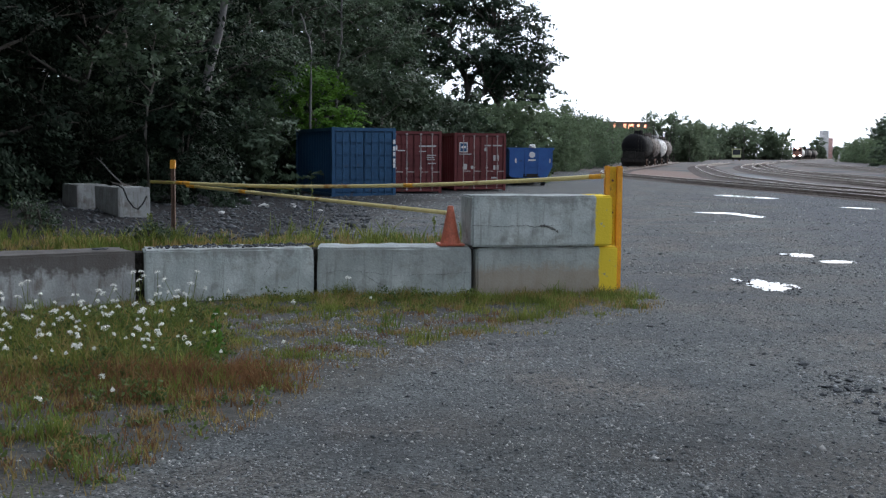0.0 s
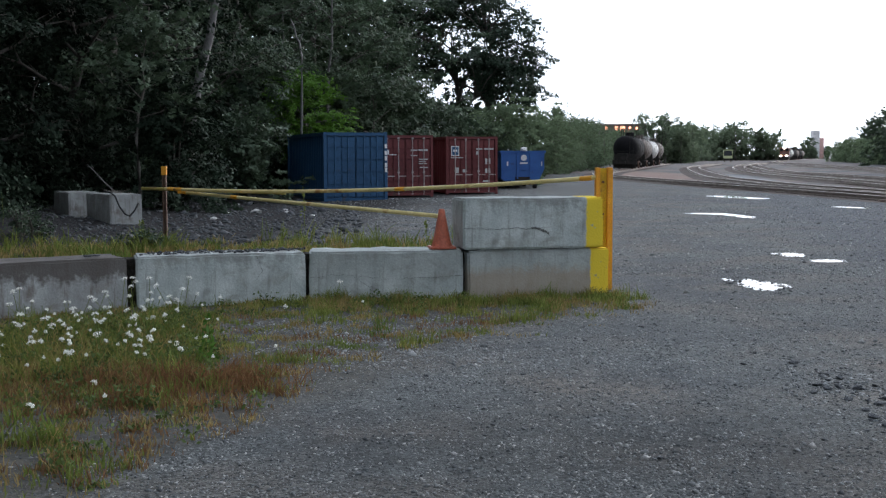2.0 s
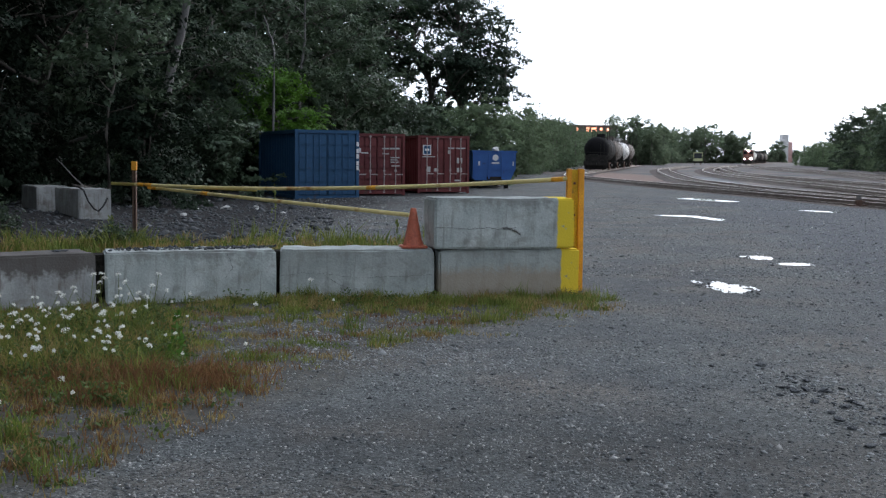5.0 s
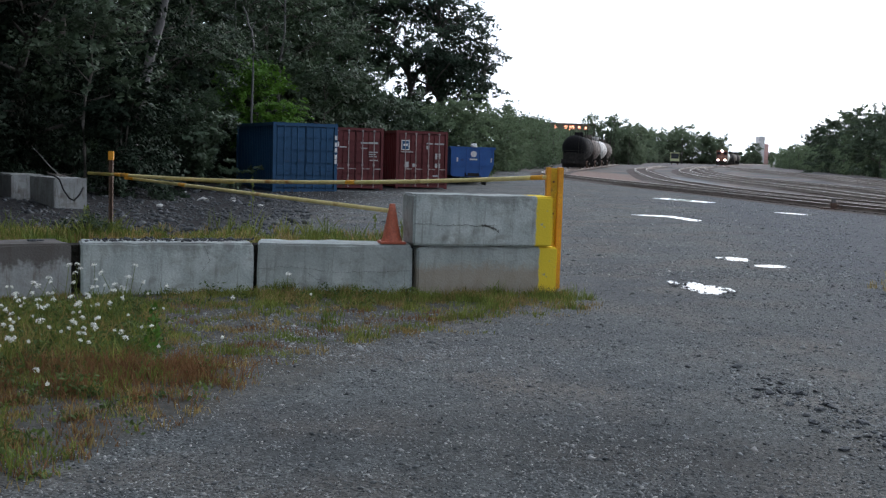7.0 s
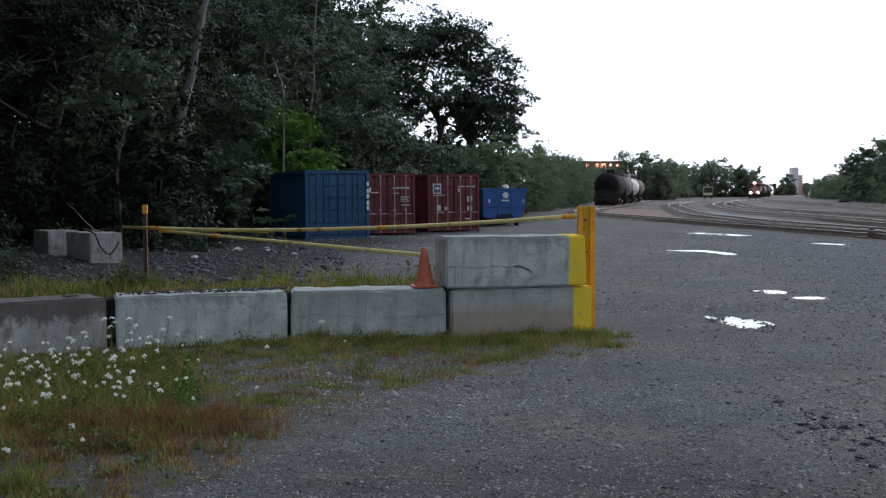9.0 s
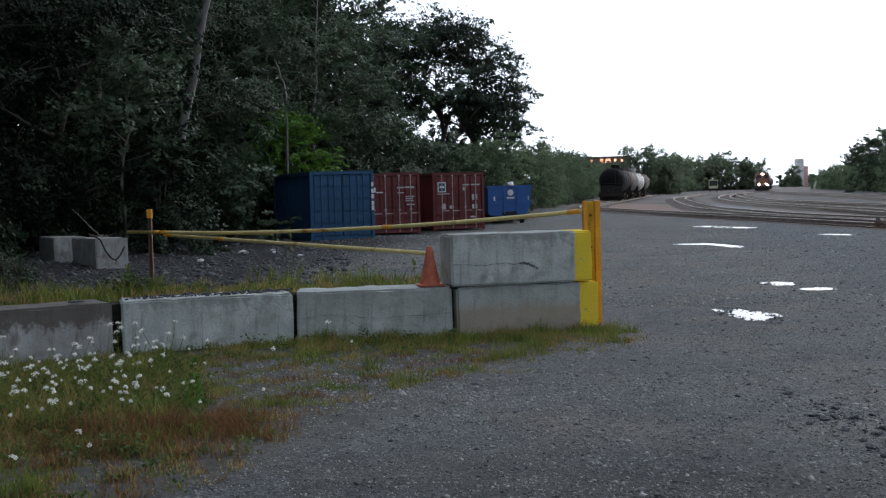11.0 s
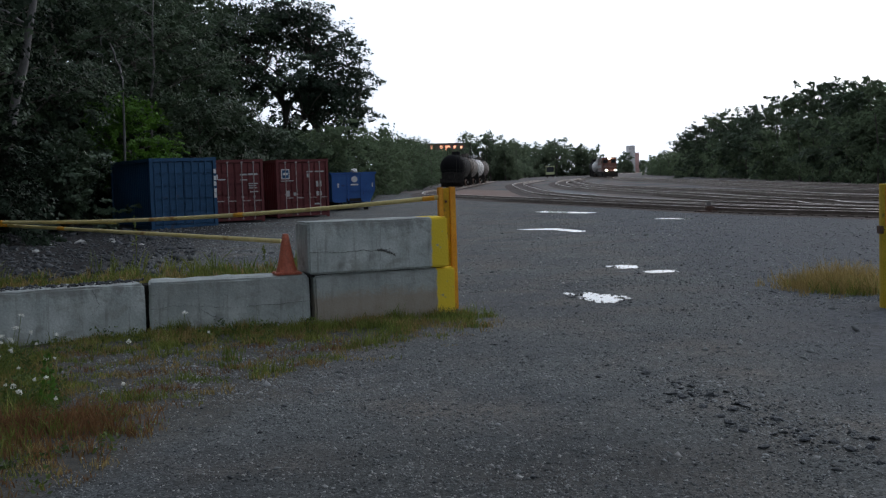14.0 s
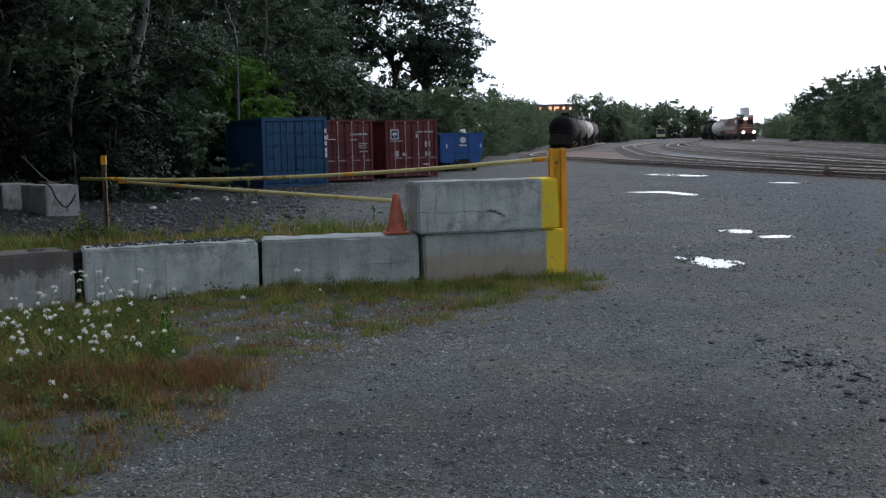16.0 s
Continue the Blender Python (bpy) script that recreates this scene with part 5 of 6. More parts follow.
def build_woods():
    rng = random.Random(42)
    # tall trees of the wood on the bank, front row first
    edge = [(-16.0, 27), (-14.6, 31.5), (-13.2, 36), (-12.2, 40), (-11.6, 45), (-10.8, 51), (-8.6, 57), (-7.4, 62)]
    for k, (x, y) in enumerate(edge):
        # leaf colour carries the overhang's shade, lighter towards the containers
        tree("tree", x + rng.uniform(-0.6, 0.6), y, rng.uniform(10.5, 13), rng.uniform(3.0, 3.9), 24000, 0.15, LEAF_EDGE if k > 4 else LEAF_MID if k > 3 else LEAF_SHADED, 100 + k, "tall broadleaf tree at the edge of the dark wood", first=0.16, count=15, puff=0.85, skirts=16, group="trees of the wood")
    for k in range(14):
        f = k / 13
        x = -21 + 12 * f + rng.uniform(-1.5, 1.5)
        y = 28 + 42 * f + rng.uniform(-2, 2)
        tree("tree", x, y, rng.uniform(14, 18), rng.uniform(3.6, 4.6), 20000, 0.24, LEAF_MID if k > 8 else LEAF_SHADED, 140 + k, "tall dark broadleaf tree deep in the wood", first=0.12, count=14, puff=1.15, skirts=18, group="trees of the wood")
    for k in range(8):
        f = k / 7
        tree("tree", -30 + 18 * f, 36 + 44 * f, rng.uniform(17, 21), 5.2, 12000, 0.5, LEAF_MID if k > 5 else LEAF_SHADED, 170 + k, "tall dark broadleaf tree deep in the wood", first=0.08, count=13, puff=1.6, skirts=20, group="trees of the wood")
    # unseen trees added beside and past the camera, to block light from left and above
    for k in range(7):
        tree("tree", -17.0 - 2.2 * (k % 2), 9.0 - 4.6 * k, rng.uniform(13, 16), 4.2, 13000, 0.4, LEAF_SHADED, 190 + k, "out-of-view broadleaf tree added to block light from the left", first=0.12, count=13, puff=1.2, skirts=14, group="trees of the wood")
    # high crowns added above the view, to keep sky light off the wood
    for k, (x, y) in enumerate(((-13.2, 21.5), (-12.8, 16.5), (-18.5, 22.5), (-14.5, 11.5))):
        tree("tree", x, y, 16.5, 5.2, 15000, 0.4, LEAF_SHADED, 230 + k, "high-crowned tree added out of view to shade the wood from above", first=0.52, count=15, puff=1.2, group="trees of the wood")
    # understorey along the bank
    for k in range(15):
        f = k / 14
        x = -16.6 + 7.0 * f + rng.uniform(-0.6, 0.6)
        y = 25.5 + 19 * f
        bush("bush", x - (0.8 if y < 33 else 0), y + (1.2 if y < 33 else 0), rng.uniform(2.0, 3.4), rng.uniform(1.2, 1.7), 6500, 0.11, LEAF_MID if k in (9, 12) else LEAF_SHADED, 200 + k, "dense dark green bush below the wood", group="bushes of the wood")
    # the light green young tree and the bushes beside the containers
    tree("young_tree", -7.75, 50.2, 5.5, 1.5, 9500, 0.16, LEAF_BRIGHT, 301, "young bright green tree behind the blue container", first=0.3, count=11, puff=0.55)
    bush("bush", -8.0, 39.3, 3.4, 1.1, 8000, 0.15, LEAF_EDGE, 302, "leafy green bush beside the blue container")
    bush("bush", -9.9, 44.0, 3.0, 1.1, 5000, 0.12, LEAF_SHADED, 306, "leafy green bush beside the blue container")
    tree("sapling", -9.85, 32.2, 6.6, 1.25, 5000, 0.16, LEAF_EDGE, 303, "slender leaning sapling at the edge of the wood", first=0.45, count=10, lean=(0.6, 0.3), r0=0.06, puff=0.5)
    for k, (x, y, h) in enumerate(((-5.2, 55, 5.2), (-3.2, 60, 4.2), (-8.5, 54, 5.6), (0.6, 66, 4.2), (2.2, 83, 3.9), (4.0, 96, 4.6), (-1.0, 70, 4.4), (-4.6, 68, 4.6))):
        tree("small_tree", x, y, h, 2.2, 15000, 0.2, LEAF_BELT_HAZED if k in (3, 4, 5) else LEAF_EDGE if k % 2 else LEAF_MID, 310 + k, "small bushy tree behind the containers", first=0.1, count=12, puff=0.75, skirts=12, group="small trees behind the containers")
    bush("bush", -9.0, 33.6, 4.3, 1.4, 15000, 0.13, LEAF_SHADED, 307, "dense dark green bush below the leaning trunk")
    bush("bush", -8.75, 32.6, 1.7, 0.9, 6000, 0.10, LEAF_SHADED, 308, "low dark green bush at the foot of the leaning trunk")
    # low bushes on the bank, seen over the wall
    for k, (x, y, h, w) in enumerate(((-8.5, 21.8, 0.6, 0.32), (-9.1, 22.6, 0.7, 0.4), (-5.75, 19.8, 0.36, 0.3), (-5.45, 19.75, 0.3, 0.25))):
        bush("bush", x, y, h, w, 900, 0.06, LEAF_EDGE if k % 2 else LEAF_MID, 330 + k, "low leafy green bush on the bank behind the wall", group="low bushes on the bank")
    # bare trunks among the leaves
    for x, y, h, lx, ly, r, seed in ((-9.35, 34.6, 10.6, 2.4, 0.4, 0.175, 1), (-8.55, 51.5, 8.2, -0.4, 0.4, 0.075, 2), (-7.3, 52.5, 11.5, 0.6, 0.4, 0.085, 3)):
        r2 = random.Random(seed)
        g = thing("bare_trunk", pose(x, y, 0), "pale bare trunk leaning among the leaves", "tree trunk", "pale trunks in the wood")
        bm = bmesh.new()
        pts = [Vector((lx * k / 10 + r2.gauss(0, 0.05), ly * k / 10, h * k / 10)) for k in range(11)]
        tube(bm, pts, [r * (1.1 - 0.08 * k) for k in range(11)], 8)
        for k in (5, 6, 7, 8, 9):
            a = r2.uniform(0, 6.28)
            e = pts[k] + Vector((math.cos(a), 0.4 * math.sin(a), 0.5)) * r2.uniform(0.8, 1.6)
            tube(bm, [pts[k], pts[k].lerp(e, 0.5) + Vector((0, 0, 0.15)), e], [r * 0.4, r * 0.25, 0.01], 5)
        part("trunk", bm, BARK_PALE, g, smooth=True)


build_woods()


def dead_snag():
    g = thing("dead_snag", pose(-7.6, 48.0, 0), "thin pale dead stem with a kink above the bushes", "tree trunk")
    bm = tube(bmesh.new(), [(0, 0, -0.1), (0.06, 0, 2.6), (0.1, 0, 4.8), (0.12, 0, 5.9), (0.02, 0, 6.5), (-0.12, 0, 6.75), (-0.18, 0, 7.1), (-0.34, 0, 7.5)], [0.06, 0.055, 0.05, 0.045, 0.042, 0.04, 0.034, 0.015], 7)
    tube(bm, [(0.02, 0, 6.5), (0.18, 0.05, 6.9)], [0.025, 0.008], 5)
    part("trunk", bm, BARK_PALE, g, smooth=True)


dead_snag()


def big_oak():
    """The open-crowned oak against the sky: forked trunks, wide limbs, leaves in flat sprays with gaps between."""
    rng = random.Random(77)
    nr = np.random.default_rng(77)
    g = thing("oak_tree", pose(-1.4, 75, 0), "old dark oak with a wide open crown against the sky", "tree")
    bm = bmesh.new()
    nodes = []
    stems = [((0, 0), (-0.5, 7.6), 0.30), ((1.55, 0.5), (1.9, 6.6), 0.26), ((-3.8, 1.5), (-4.0, 8.5), 0.26), ((-6.2, -1.0), (-5.6, 8.0), 0.24)]
    for (x, y), (tx, h), r in stems:
        pts = [Vector((x + (tx - x) * k / 8 + rng.gauss(0, 0.09), y + rng.gauss(0, 0.08), -0.2 + (h + 0.2) * k / 8)) for k in range(9)]
        tube(bm, pts, [r * (1.2 - 0.09 * k) for k in range(9)], 8)
        for s in range(6):
            a = s * 1.05 + rng.uniform(-0.3, 0.3)
            b0 = pts[4 + s % 5]
            e = b0 + Vector((math.cos(a) * rng.uniform(2.0, 3.3), math.sin(a) * rng.uniform(1.5, 2.6), rng.uniform(1.6, 4.2)))
            m1 = b0.lerp(e, 0.35) + Vector((0, 0, 0.5))
            m2 = b0.lerp(e, 0.7) + Vector((rng.gauss(0, 0.25), 0, 0.45))
            tube(bm, [b0, m1, m2, e], [r * 0.5, r * 0.36, r * 0.24, 0.04], 6)
            nodes += [m1, m2, e]
        nodes += pts[5:]
    # sprays fill a dome; fewer near the fork, where the sky shows through
    cs = []
    while len(cs) < 440:
        x, y, z = rng.uniform(-6.8, 6.4), rng.gauss(0, 2.4), rng.uniform(4.6, 13.7)
        dome = ((x + 0.2) / (6.0 if x < 0 else 5.2)) ** 2 + ((z - 7.4) / 6.2) ** 2 + (y / 6) ** 2
        low = 5.0 + 0.9 * math.sin(x * 1.7) - (0.9 if x > 4 else 0)
        if x > 4.6 and z > 8.4:
            continue
        if dome > 1 or z < low:
            continue
        hole = math.exp(-(((x + 0.7) / 1.7) ** 2 + ((z - 6.0) / 1.6) ** 2)) + 0.8 * math.exp(-(((x - 2.6) / 1.1) ** 2 + ((z - 5.6) / 0.8) ** 2)) + 0.75 * math.exp(-(((x - 0.6) / 2.6) ** 2 + ((z - 9.2) / 1.0) ** 2)) + 0.6 * math.exp(-(((x + 2.5) / 1.0) ** 2 + ((z - 9.8) / 0.8) ** 2)) + 0.6 * math.exp(-(((x - 2.2) / 0.8) ** 2 + ((z - 11.2) / 0.7) ** 2))
        if rng.random() < hole:
            continue
        cs.append(Vector((x, y, z)))
    for c in cs[::2]:
        n = min(nodes, key=lambda q: (q - c).length)
        if (n - c).length < 4.5:
            tube(bm, [n, n.lerp(c, 0.5) + Vector((0, 0, 0.2)), c], [0.06, 0.04, 0.012], 4)
    part("trunk", bm, BARK, g, smooth=True)
    c0 = np.array([tuple(c) for c in cs])
    sub = np.repeat(c0, 4, 0) + nr.normal(size=(len(c0) * 4, 3)) * np.array((0.5, 0.5, 0.2))
    out = sub - np.array((0, 0, 7.0))
    out /= np.linalg.norm(out, axis=1)[:, None]
    quads("crown", spray_quads(sub, out, 76000, 0.19, nr, 0.62, 0.2), LEAF_OAK, g)


big_oak()


def far_wood(name, line, h0, h1, depth, clumps, leaves, leaf, seed, label, mat=None, fat=0.3):
    """A belt of distant wood: many crowns of leaf sprays over an uneven top line, with trunks below."""
    nr = np.random.default_rng(seed)
    rng = random.Random(seed)
    pts = smooth_line(line, 0.5)
    bm = bmesh.new()
    cs, outs = [], []
    for k in range(clumps):
        p = pts[int(nr.integers(0, len(pts)))]
        f = pts.index(p) / len(pts)
        h = (h0 + (h1 - h0) * f) * (0.72 + 0.42 * nr.random())
        x, y = p.x + nr.normal(0, 0.4) + depth * 0.4 * nr.random(), p.y + depth * nr.random()
        tube(bm, [(x, y, -0.1), (x + nr.normal(0, 0.2), y, h * 0.5), (x + nr.normal(0, 0.4), y, h * 0.9)], [h * 0.018, h * 0.012, 0.03], 5)
        m = 16
        z = nr.uniform(0.05, 1.0, m) * h
        w = h * fat * np.sqrt(np.clip(1.05 - (z / h - 0.45) ** 2 * 2.4, 0.05, 1))
        a = nr.uniform(0, 6.28, m)
        cs.append(np.stack([x + np.cos(a) * w * nr.random(m), y + np.sin(a) * w * nr.random(m), z], 1))
        o = cs[-1] - np.array((x, y, h * 0.45))
        outs.append(o / (np.linalg.norm(o, axis=1)[:, None] + 1e-6))
    cs, outs = np.concatenate(cs), np.concatenate(outs)
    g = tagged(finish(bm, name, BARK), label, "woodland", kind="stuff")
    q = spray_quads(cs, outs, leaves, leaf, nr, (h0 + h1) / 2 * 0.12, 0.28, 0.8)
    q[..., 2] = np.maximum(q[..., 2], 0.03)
    tagged(quads("foliage", q, mat or LEAF_FAR_HAZED, g), kind="stuff")
    return g


far_wood("wood_belt", [(4.6, 104), (7.9, 125), (12.7, 160), (18.2, 200), (29.6, 260), (36, 290)], 5.6, 7.6, 7, 110, 80000, 0.30, 1, "low green belt of trees along the service road", LEAF_BELT_HAZED, 0.42)
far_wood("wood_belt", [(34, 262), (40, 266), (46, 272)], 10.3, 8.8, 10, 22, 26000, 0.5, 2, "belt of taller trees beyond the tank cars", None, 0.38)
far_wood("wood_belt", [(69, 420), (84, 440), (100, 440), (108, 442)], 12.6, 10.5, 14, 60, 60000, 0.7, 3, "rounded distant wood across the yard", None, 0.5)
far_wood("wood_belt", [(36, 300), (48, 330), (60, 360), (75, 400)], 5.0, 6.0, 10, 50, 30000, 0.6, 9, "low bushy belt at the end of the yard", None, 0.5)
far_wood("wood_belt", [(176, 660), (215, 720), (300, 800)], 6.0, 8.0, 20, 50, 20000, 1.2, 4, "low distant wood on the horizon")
far_wood("wood_hill", [(98, 330), (84, 262), (69, 195), (57, 144), (49, 105), (42, 76), (38.5, 55), (40, 25)], 5.0, 6.0, 8, 170, 130000, 0.3, 5, "green thicket at the foot of the wood beside the main track", LEAF_BELT_HAZED)
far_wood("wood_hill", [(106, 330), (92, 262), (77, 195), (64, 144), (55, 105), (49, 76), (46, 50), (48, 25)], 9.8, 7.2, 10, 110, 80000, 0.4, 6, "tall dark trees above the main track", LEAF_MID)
for k, (x, y, h) in enumerate(((80, 236, 7.0), (69, 205, 8.6), (64, 183, 9.6), (59.5, 160, 8.6), (57, 150, 8.0), (53.5, 131, 9.4), (50.2, 116, 8.6), (47.2, 101, 9.0), (44.6, 90, 7.4), (42.6, 81, 7.4))):
    tree("tree", x + 1.5, y, h * 1.08, h * 0.36, 15000, 0.28, LEAF_BELT_HAZED if k % 3 == 0 else LEAF_EDGE, 500 + k, "broadleaf tree in the wood beside the main track", first=0.15, count=12, puff=0.9, skirts=8, group="trees beside the main track")
tree("lone_tree", 90.8, 425, 14.2, 4.4, 3000, 0.6, LEAF_FAR_HAZED, 7, "open tall tree standing above the distant wood", first=0.45, count=9, puff=1.3)
tree("round_tree", 190.5, 690, 12.5, 3.2, 2600, 1.0, LEAF_FAR_HAZED, 8, "round tree beside the distant silo", first=0.2, count=9, puff=1.2)


# ---- weeds, stones, flowers ----
def road_edge(y):
    """The x at which the weeds end towards the gravel road."""
    ys = (4, 5.7, 7.5, 8.6, 9.5, 10.2, 11.6, 12.6, 13.4)
    xs = (-1.3, -1.15, -0.85, -0.6, -0.3, 0.8, 1.7, 2.35, 2.3)
    return float(np.interp(y, ys, xs))


def wall_line(x):
    return float(np.interp(x, (-6.6, -5.1, -3.5, -1.66, 0.18, 1.9), (10.15, 11.18, 12.27, 12.96, 13.17, 13.6)))


def blades(points, heights, rng, width=0.012, bend=0.35):
    """Grass blades as pairs of quads from points with heights."""
    n = len(points)
    a = rng.uniform(0, 2 * np.pi, n)
    side = np.stack([np.cos(a), np.sin(a), 0 * a], 1) * width * rng.uniform(0.6, 1.3, n)[:, None]
    lean = np.stack([rng.normal(0, bend, n), rng.normal(0, bend, n), 0 * a], 1) * heights[:, None]
    up = np.stack([0 * a, 0 * a, heights], 1)
    mid = points + up * 0.55 + lean * 0.35
    tip = points + up + lean
    low = np.stack([points - side, points + side, mid + side * 0.8, mid - side * 0.8], 1)
    high = np.stack([mid - side * 0.8, mid + side * 0.8, tip + side * 0.12, tip - side * 0.12], 1)
    return np.concatenate([low, high])


def grass_field(name, material, label, chance, height, count, box_, seed, width=0.012, tuft=10):
    nr = np.random.default_rng(seed)
    pts, hs = [], []
    x0, x1, y0, y1 = box_
    tries = 0
    while len(pts) < count and tries < count * 12:
        tries += 1
        x, y = nr.uniform(x0, x1), nr.uniform(y0, y1)
        if nr.random() > chance(x, y):
            continue
        h = height(x, y) * nr.uniform(0.55, 1.6)
        for _ in range(tuft):
            px, py = x + nr.normal(0, 0.045), y + nr.normal(0, 0.045)
            if -6.7 < px < 1.95 and 0 < py - wall_line(px) + 0.03 < 0.62:
                continue
            pts.append((px, py, lumps(px, py) - 0.005))
            hs.append(h * nr.uniform(0.45, 1.15))
    q = blades(np.array(pts), np.array(hs), nr, width)
    return tagged(quads(name, q, material), label, "grass", kind="stuff")


def patchy(x, y, s, seed, lo=0.0):
    return max(0.0, min(1.0, (noise.noise(Vector((x * s + seed, y * s, seed))) - lo) * 3.0))


def in_weeds(x, y):
    d = road_edge(y) - x
    return max(0.0, min(1.0, d / 0.7)) if y < wall_line(x) else 0.0


def strip(x, y):
    """Close to the foot of the wall."""
    d = wall_line(min(x, 1.9)) - y
    return math.exp(-((d / (0.62 + 0.5 * patchy(x, y, 2.0, 31, -0.2))) ** 2)) * math.exp(-((max(0.0, x - 1.9) / 0.28) ** 2)) * (0.25 + 0.75 * max(0.0, min(1.0, (x + 2.6) / 0.9))) if d > -0.1 and x < 2.5 else 0.0


def red_zone(x, y):
    return math.exp(-(((x + 1.9) / 1.2) ** 2 + ((y - 8.0) / 0.6) ** 2))


def flower_zone(x, y):
    return max(0.0, min(1.0, (-1.65 - x - 0.25 * (y - 9)) / 0.6)) * max(0.0, min(1.0, (y - 7.6) / 0.7)) * max(0.0, min(1.0, (wall_line(x) - 0.75 - y) / 0.7))


def bare(x, y):
    """Gravel that shows through the weeds in patches."""
    return 1.0 - 0.65 * math.exp(-(((x + 1.35) / 0.8) ** 2 + ((y - 10.6) / 0.6) ** 2))


def low_weeds(x, y):
    return in_weeds(x, y) * max(0.0, min(1.0, (8.4 - y) / 0.8)) * patchy(x, y, 5.0, 4, 0.1)


def ragged(x, y):
    return 0.12 + 0.88 * patchy(x, y, 5.2, 21, -0.05)


grass_field("grass", GRASS, "short green grass and weeds at the foot of the wall", lambda x, y: bare(x, y) * min(1, strip(x, y) * (0.12 + 0.6 * patchy(x, y, 2.4, 7, -0.1)) + in_weeds(x, y) * (0.34 * patchy(x, y, 2.6, 3, 0.0) + 0.36 * flower_zone(x, y) * ragged(x, y) + 0.14 * red_zone(x, y)) + 0.07 * low_weeds(x, y)), lambda x, y: 0.045 + 0.035 * strip(x, y) + 0.075 * flower_zone(x, y) + 0.07 * patchy(x, y, 2.6, 9, 0.1), 31000, (-5.5, 2.5, 5.2, 13.7), 1, 0.0045, 10)
grass_field("dry_grass", GRASS_DRY, "thin dry straw grass scattered over gravel", lambda x, y: bare(x, y) * (in_weeds(x, y) * (0.32 * patchy(x, y, 3.0, 8, 0.05) + 0.25 * flower_zone(x, y) * ragged(x, y) + 0.3 * low_weeds(x, y)) + 0.5 * strip(x, y) * patchy(x, y, 2.0, 11, -0.1)), lambda x, y: 0.045 + 0.045 * strip(x, y) + 0.08 * flower_zone(x, y) + 0.03 * low_weeds(x, y), 26000, (-5.5, 2.5, 5.2, 13.7), 2, 0.004, 10)
grass_field("red_grass", GRASS_RED, "reddish dry weeds at the edge of the flowers", lambda x, y: in_weeds(x, y) * (0.32 * red_zone(x, y) * (0.3 + 0.7 * patchy(x, y, 2.4, 12, -0.1)) + 0.10 * patchy(x, y, 2.2, 5, 0.1) + 0.4 * low_weeds(x, y)), lambda x, y: 0.05 + 0.10 * red_zone(x, y), 13000, (-5.0, 0.5, 5.4, 12), 3, 0.004, 9)
grass_field("grass", GRASS, "tall green grass behind the block wall", lambda x, y: math.exp(-(((y - 20.2 - 0.12 * x) / 1.5) ** 2)) * (0.35 + 0.65 * patchy(x, y, 0.7, 2, 0.0)), lambda x, y: 0.09 + 0.2 * patchy(x, y, 0.8, 6), 12000, (-10.5, 0.6, 16.0, 25.0), 4, 0.010)
grass_field("dry_grass", GRASS_DRY, "pale dry grass behind the block wall", lambda x, y: math.exp(-(((y - 20.0 - 0.12 * x) / 1.4) ** 2)) * (0.1 + 0.9 * patchy(x, y, 0.9, 14, 0.1)), lambda x, y: 0.15, 3500, (-8.0, 0.6, 16.0, 24.0), 5, 0.009)
grass_field("dry_grass", GRASS_DRY, "dry grass tuft beside the yellow bollard", lambda x, y: math.exp(-(((x - 7.25) / 0.55) ** 2 + ((y - 14.7) / 0.7) ** 2)), lambda x, y: 0.10 + 0.14 * max(0.0, min(1.0, (x - 6.3) / 1.0)), 2600, (5.4, 8.9, 12.4, 16.8), 6, 0.006)
grass_field("grass", GRASS, "green grass tuft beside the yellow bollard", lambda x, y: math.exp(-(((x - 7.3) / 0.6) ** 2 + ((y - 14.3) / 0.6) ** 2)), lambda x, y: 0.14, 900, (5.4, 8.9, 12.4, 16.8), 7, 0.006)
grass_field("grass", GRASS, "grass verge along the far service road", lambda x, y: 1.0 if abs(x - 4.0 - 0.155 * (y - 102)) < 1.0 else 0.0, lambda x, y: 0.4, 5000, (3.6, 8.5, 101, 122), 8, 0.05)


def broad_weeds():
    """Low leafy weeds among the flowers and at the foot of the wall."""
    nr = np.random.default_rng(61)
    cs = []
    while len(cs) < 900:
        x, y = nr.uniform(-5.2, 0.2), nr.uniform(5.4, 13.0)
        if y > wall_line(x) - 0.1 or nr.random() > 0.75 * flower_zone(x, y) * ragged(x, y) + 0.25 * low_weeds(x, y) + 0.12 * strip(x, y):
            continue
        cs.append((x, y, 0.0))
    cs = np.array(cs)
    pick = nr.integers(0, len(cs), 26000)
    h = nr.uniform(0.02, 0.16, len(cs))[pick]
    c = cs[pick] + np.stack([nr.normal(0, 0.045, len(pick)), nr.normal(0, 0.045, len(pick)), nr.random(len(pick)) * h], 1)
    tagged(quads("leafy_weeds", leaf_quads(c, 0.035, nr, 0.0), LEAF_WEED), "low leafy green weeds among the flowers", "weeds", kind="stuff")


broad_weeds()


